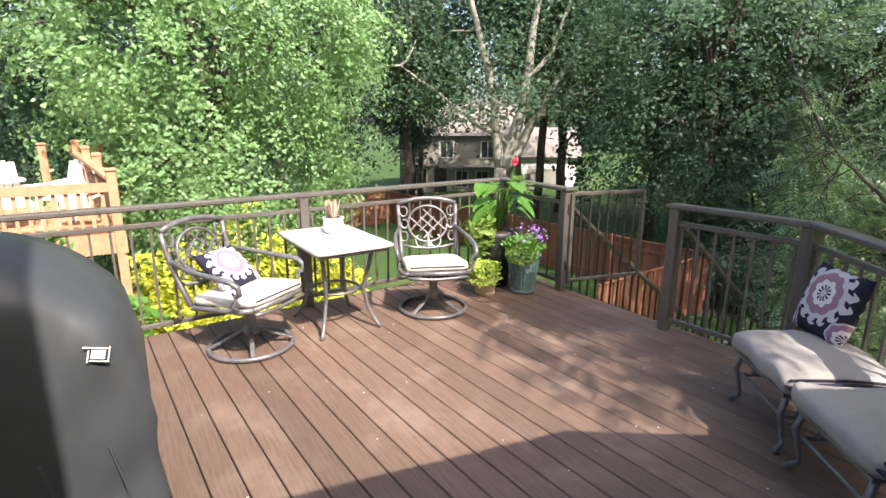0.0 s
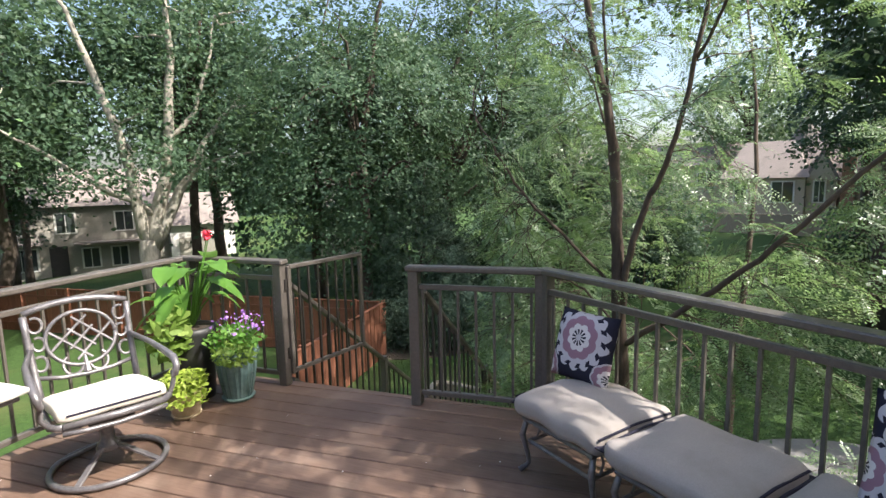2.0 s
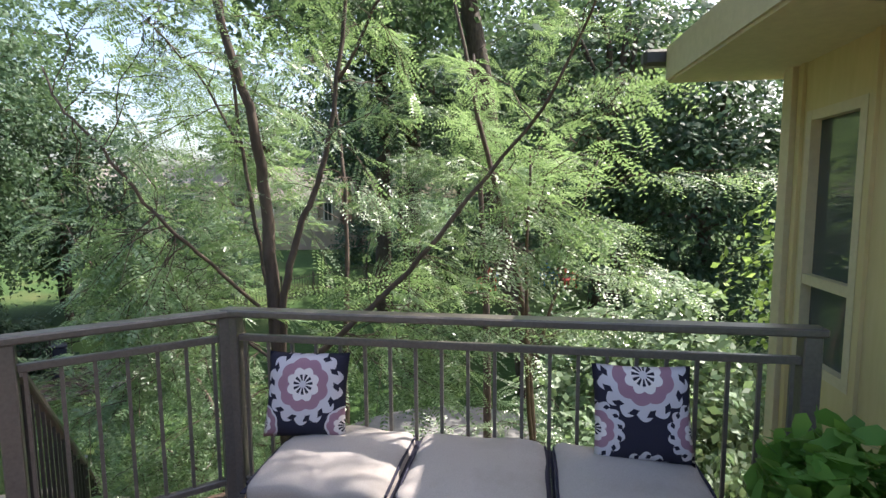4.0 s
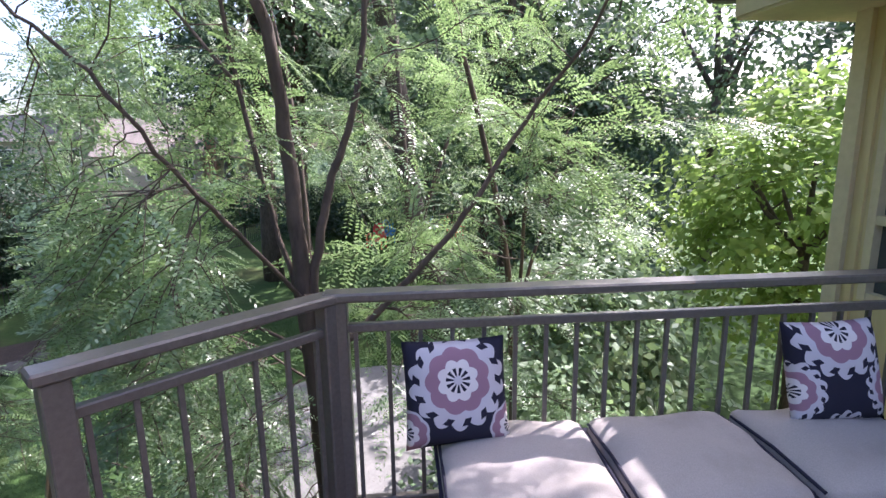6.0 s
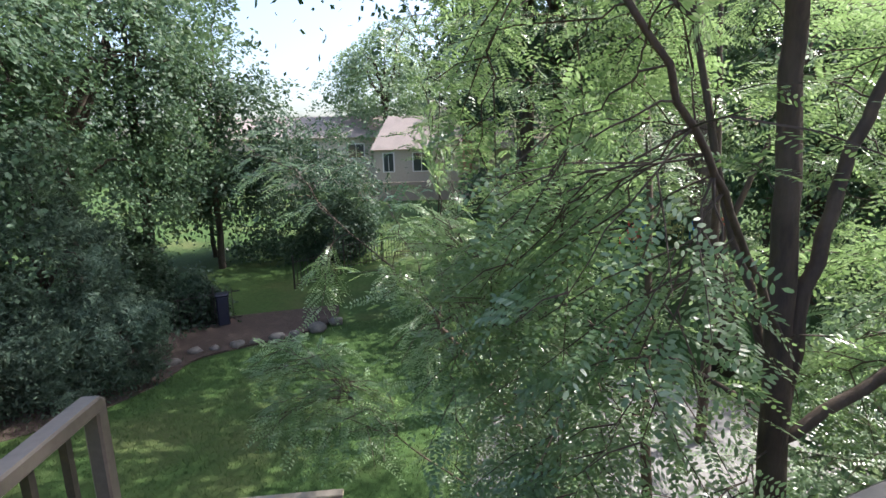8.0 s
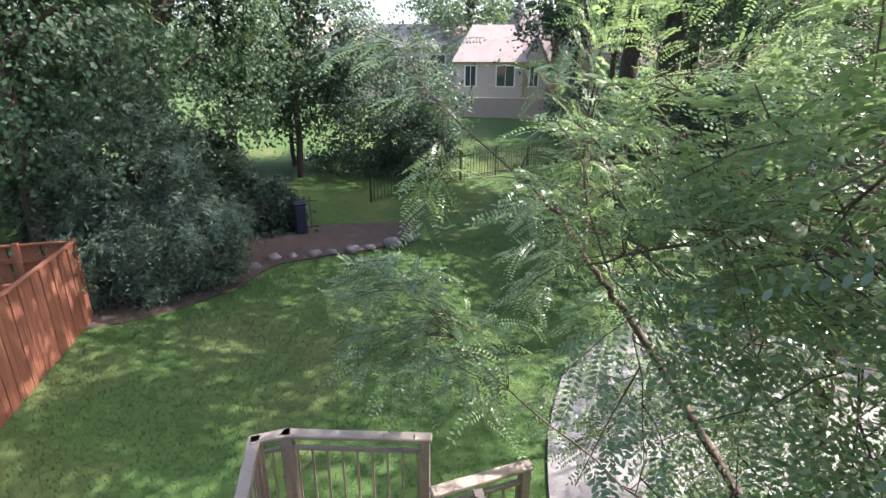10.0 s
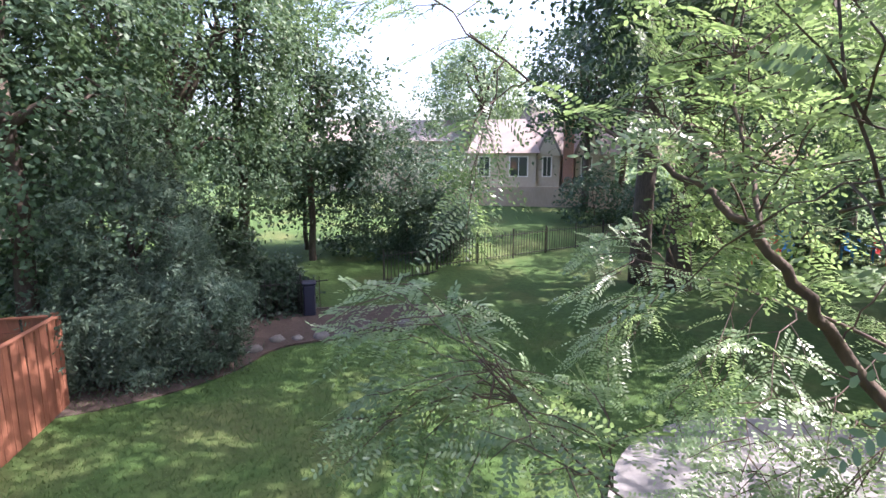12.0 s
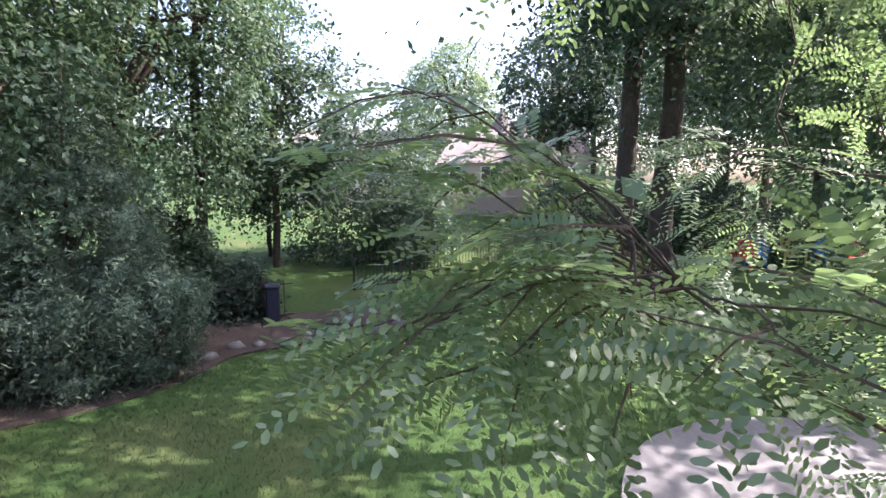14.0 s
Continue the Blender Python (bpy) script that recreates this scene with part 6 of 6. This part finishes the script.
def gable(t, name, x0, x1, y0, y1, z0, z1, along_x, mat, over=0.35):
    """A pitched roof over a rectangle, its ridge along x or y."""
    x0, x1, y0, y1 = x0 - over, x1 + over, y0 - over, y1 + over
    bm = bmesh.new()
    if along_x:
        ym = (y0 + y1) / 2
        a = [(x0, y0, z0), (x1, y0, z0), (x1, ym, z1), (x0, ym, z1), (x0, y1, z0), (x1, y1, z0)]
    else:
        xm = (x0 + x1) / 2
        a = [(x0, y0, z0), (x0, y1, z0), (xm, y1, z1), (xm, y0, z1), (x1, y0, z0), (x1, y1, z0)]
    v = [bm.verts.new(p) for p in a]
    bm.faces.new((v[0], v[1], v[2], v[3]))
    bm.faces.new((v[3], v[2], v[5], v[4]))
    bm.faces.new((v[0], v[3], v[4]))
    bm.faces.new((v[1], v[5], v[2]))
    bm.faces.new((v[0], v[4], v[5], v[1]))
    return part(name, bm, mat, t)


gh = thing("grey_house", (-30.2, 21.4, LAWN), math.degrees(math.atan2(10.8, 8.0)), "two-storey grey house with a pale roof behind the trees", "house")
part("wall", bm_box((9.5, 6, 4.6), (-1.6, 3, 2.3)), M["wall_grey"], gh)
gable(gh, "roof", -6.35, 3.15, 0, 6, 4.55, 7.0, True, M["shingle_light"])
part("wall", bm_box((4.2, 5, 3.0), (5.3, 2.0, 1.5)), M["white"], gh, "white garage wall")
gable(gh, "roof", 3.2, 7.4, -0.5, 4.5, 3.0, 5.2, True, M["shingle_light"])
for x, z, w, h in ((-5.2, 3.5, 1.0, 1.2), (-2.6, 3.5, 1.0, 1.2), (0.6, 3.5, 1.0, 1.2), (-5.0, 1.3, 1.6, 1.3), (-1.4, 1.2, 0.9, 1.2), (0.2, 1.2, 0.9, 1.2), (1.8, 1.2, 0.9, 1.2)):
    window_on(gh, x, z, w, h)
part("porch_roof", bm_beam((-6.0, -0.7, 2.35), (-3.8, -0.7, 2.35), 1.4, 0.12), M["shingle_light"], gh)
part("porch_roof", bm_beam((-2.2, -0.5, 2.2), (2.4, -0.5, 2.2), 1.0, 0.12), M["shingle_light"], gh)
part("front_door", bm_box((0.95, 0.06, 2.05), (-3.1, -0.02, 1.02)), M["black_pot"], gh)
part("garage_door", bm_box((2.6, 0.06, 2.1), (5.0, -0.52, 1.05)), M["wall_grey"], gh)

CH = ground_z(12, 40)
ch = thing("cream_house", (12.6, 39.8, CH), -18, "cream and tan house with a pale steep roof on the rise", "house")
def hip(t, x0, x1, y0, y1, z0, z1, cut, mat, over=0.3):
    """A hipped roof, its ridge along x and shortened by cut at both ends."""
    x0, x1, y0, y1 = x0 - over, x1 + over, y0 - over, y1 + over
    ym = (y0 + y1) / 2
    bm = bmesh.new()
    lo = [bm.verts.new(p) for p in ((x0, y0, z0), (x1, y0, z0), (x1, y1, z0), (x0, y1, z0))]
    a, b = bm.verts.new((x0 + cut, ym, z1)), bm.verts.new((x1 - cut, ym, z1))
    for f in ((lo[0], lo[1], b, a), (lo[1], lo[2], b), (lo[2], lo[3], a, b), (lo[3], lo[0], a), (lo[3], lo[2], lo[1], lo[0])):
        bm.faces.new(f)
    return part("roof", bm, mat, t)


part("wall", bm_box((5.0, 5.4, 3.6), (-2.2, 2.7, 1.8)), M["wall_cream"], ch)
hip(ch, -4.7, 0.3, 0, 5.4, 3.6, 6.3, 1.2, M["shingle_light"])
part("wall", bm_box((6.0, 6.0, 3.5), (3.2, 4.4, 1.75)), M["wall_cream"], ch)
gable(ch, "roof", 0.2, 6.2, 1.4, 7.4, 3.5, 7.2, True, M["shingle_light"])
for x0, x1, y0, top in ((0.35, 2.05, 0.3, 5.6), (3.2, 5.0, 0.5, 6.2)):
    part("wall", bm_prism([(x0, y0), (x1, y0), (x1, 2.0), (x0, 2.0)][::-1], 0, 3.4), M["wall_cream"], ch)
    gable(ch, "roof", x0, x1, y0, 4.4, 3.4, top, False, M["shingle_light"], 0.2)
    bm = bmesh.new()
    tri = [[bm.verts.new(p) for p in ((x0, y, 3.4), (x1, y, 3.4), ((x0 + x1) / 2, y, top - 0.45))] for y in (y0 - 0.23, y0 - 0.12)]
    bm.faces.new(tri[0])
    bm.faces.new(tri[1][::-1])
    for a in range(3):
        bm.faces.new((tri[0][a], tri[1][a], tri[1][(a + 1) % 3], tri[0][(a + 1) % 3]))
    part("gable_wall", bm, M["wall_cream"], ch)
for x, w, f in ((-3.6, 0.8, 0.0), (-1.0, 1.3, 0.0), (1.1, 0.6, -0.3), (4.0, 0.7, -0.5)):
    window_on(ch, x, 2.6, w, 1.4, f)
part("chimney", bm_box((0.75, 0.7, 6.3), (2.65, 0.4, 3.15), bevel=0.03), M["brick_far"], ch, "pinkish brick chimney")
part("chimney_cap", bm_box((0.9, 0.85, 0.14), (2.65, 0.4, 6.35)), M["wall_grey"], ch)
part("turret", bm_lathe(((1.2, 0), (1.2, 5.8), (1.35, 5.8), (0.05, 8.2)), 8, (-0.2, 4.6, 0)), M["shingle"], ch)
part("terrace_wall", bm_box((13.5, 0.25, 1.5), (1.0, -2.6, 0.45)), M["tan_fence"], ch)
fh = thing("far_house", (3.5, 47, ground_z(3.5, 47)), -4, "low tan house with a pale roof behind the hedge", "house")
part("wall", bm_box((13, 6, 4.4), (0, 3, 2.2)), M["wall_cream"], fh)
gable(fh, "roof", -6.5, 6.5, 0, 6, 4.4, 6.4, True, M["shingle_light"])
for x in (-4, 0, 4):
    window_on(fh, x, 3.2, 1.4, 1.2)
lh = thing("side_house", (-15.6, 27.5, ground_z(-16, 27)), 25, "grey house corner among the trees", "house")
part("wall", bm_box((5, 5, 3.2), (0, 2.5, 1.6)), M["wall_grey"], lh)
gable(lh, "roof", -2.5, 2.5, 0, 5, 3.2, 5.0, True, M["shingle"])
for x in (-1.3, 1.2):
    window_on(lh, x, 1.5, 1.1, 1.2)

# ---------- far woods ----------
def far_woods():
    rng = np.random.default_rng(91)
    allp, facing = [], []
    for k in range(90):
        a = rng.uniform(0, 2 * math.pi)
        r = rng.uniform(52, 95)
        x, y = r * math.cos(a), r * math.sin(a) + 8
        bearing = math.degrees(math.atan2(x, y))
        if -2 < bearing < 24:
            continue
        h = rng.uniform(7, 14) * (0.55 if -14 < bearing < 40 else 1)
        c, pts, face = crown_points(rng, (x, y, LAWN + h * 0.55), (4.2, 4.2, h * 0.55), 60, 12, 0.9, -0.95, 0.4)
        allp.append(pts)
        facing.append(face)
    pts = np.concatenate(allp)
    me = faces_mesh("far_woods", leaves_at(rng, pts, 0.95, RHOMB, 0.5, lean=np.concatenate(facing)), M["leaf_mid"])
    tagged(new("far_woods", me), "distant belt of leafy green trees", "woods", kind="stuff")


far_woods()


# ---------- grass ----------
def grass_blades():
    rng = np.random.default_rng(92)
    n = 60000
    x = rng.uniform(-6, 9, n)
    y = rng.uniform(3.5, 16, n)
    polys = []
    h = rng.uniform(0.03, 0.075, n)
    a = rng.uniform(0, 2 * math.pi, n)
    w = 0.006
    z = LAWN + 0.06 * np.sin(x * 0.31) * np.cos(y * 0.27)
    base = np.stack((x, y, z), 1)
    side = np.stack((np.cos(a), np.sin(a), 0 * a), 1) * w
    tip = base + np.stack((rng.normal(size=n) * 0.03, rng.normal(size=n) * 0.03, h), 1)
    polys = np.stack((base - side, base + side, tip), 1)
    tagged(new("grass_blades", faces_mesh("grass_blades", polys, M["blade"])), "short green grass blades of the lawn", "grass", kind="stuff")


grass_blades()

# ---------- plan to metres ----------
for o in [o for o in scene.objects if o.parent is None and o.type not in ("CAMERA", "LIGHT")]:
    o.matrix_basis = Matrix.Scale(K, 4) @ o.matrix_basis
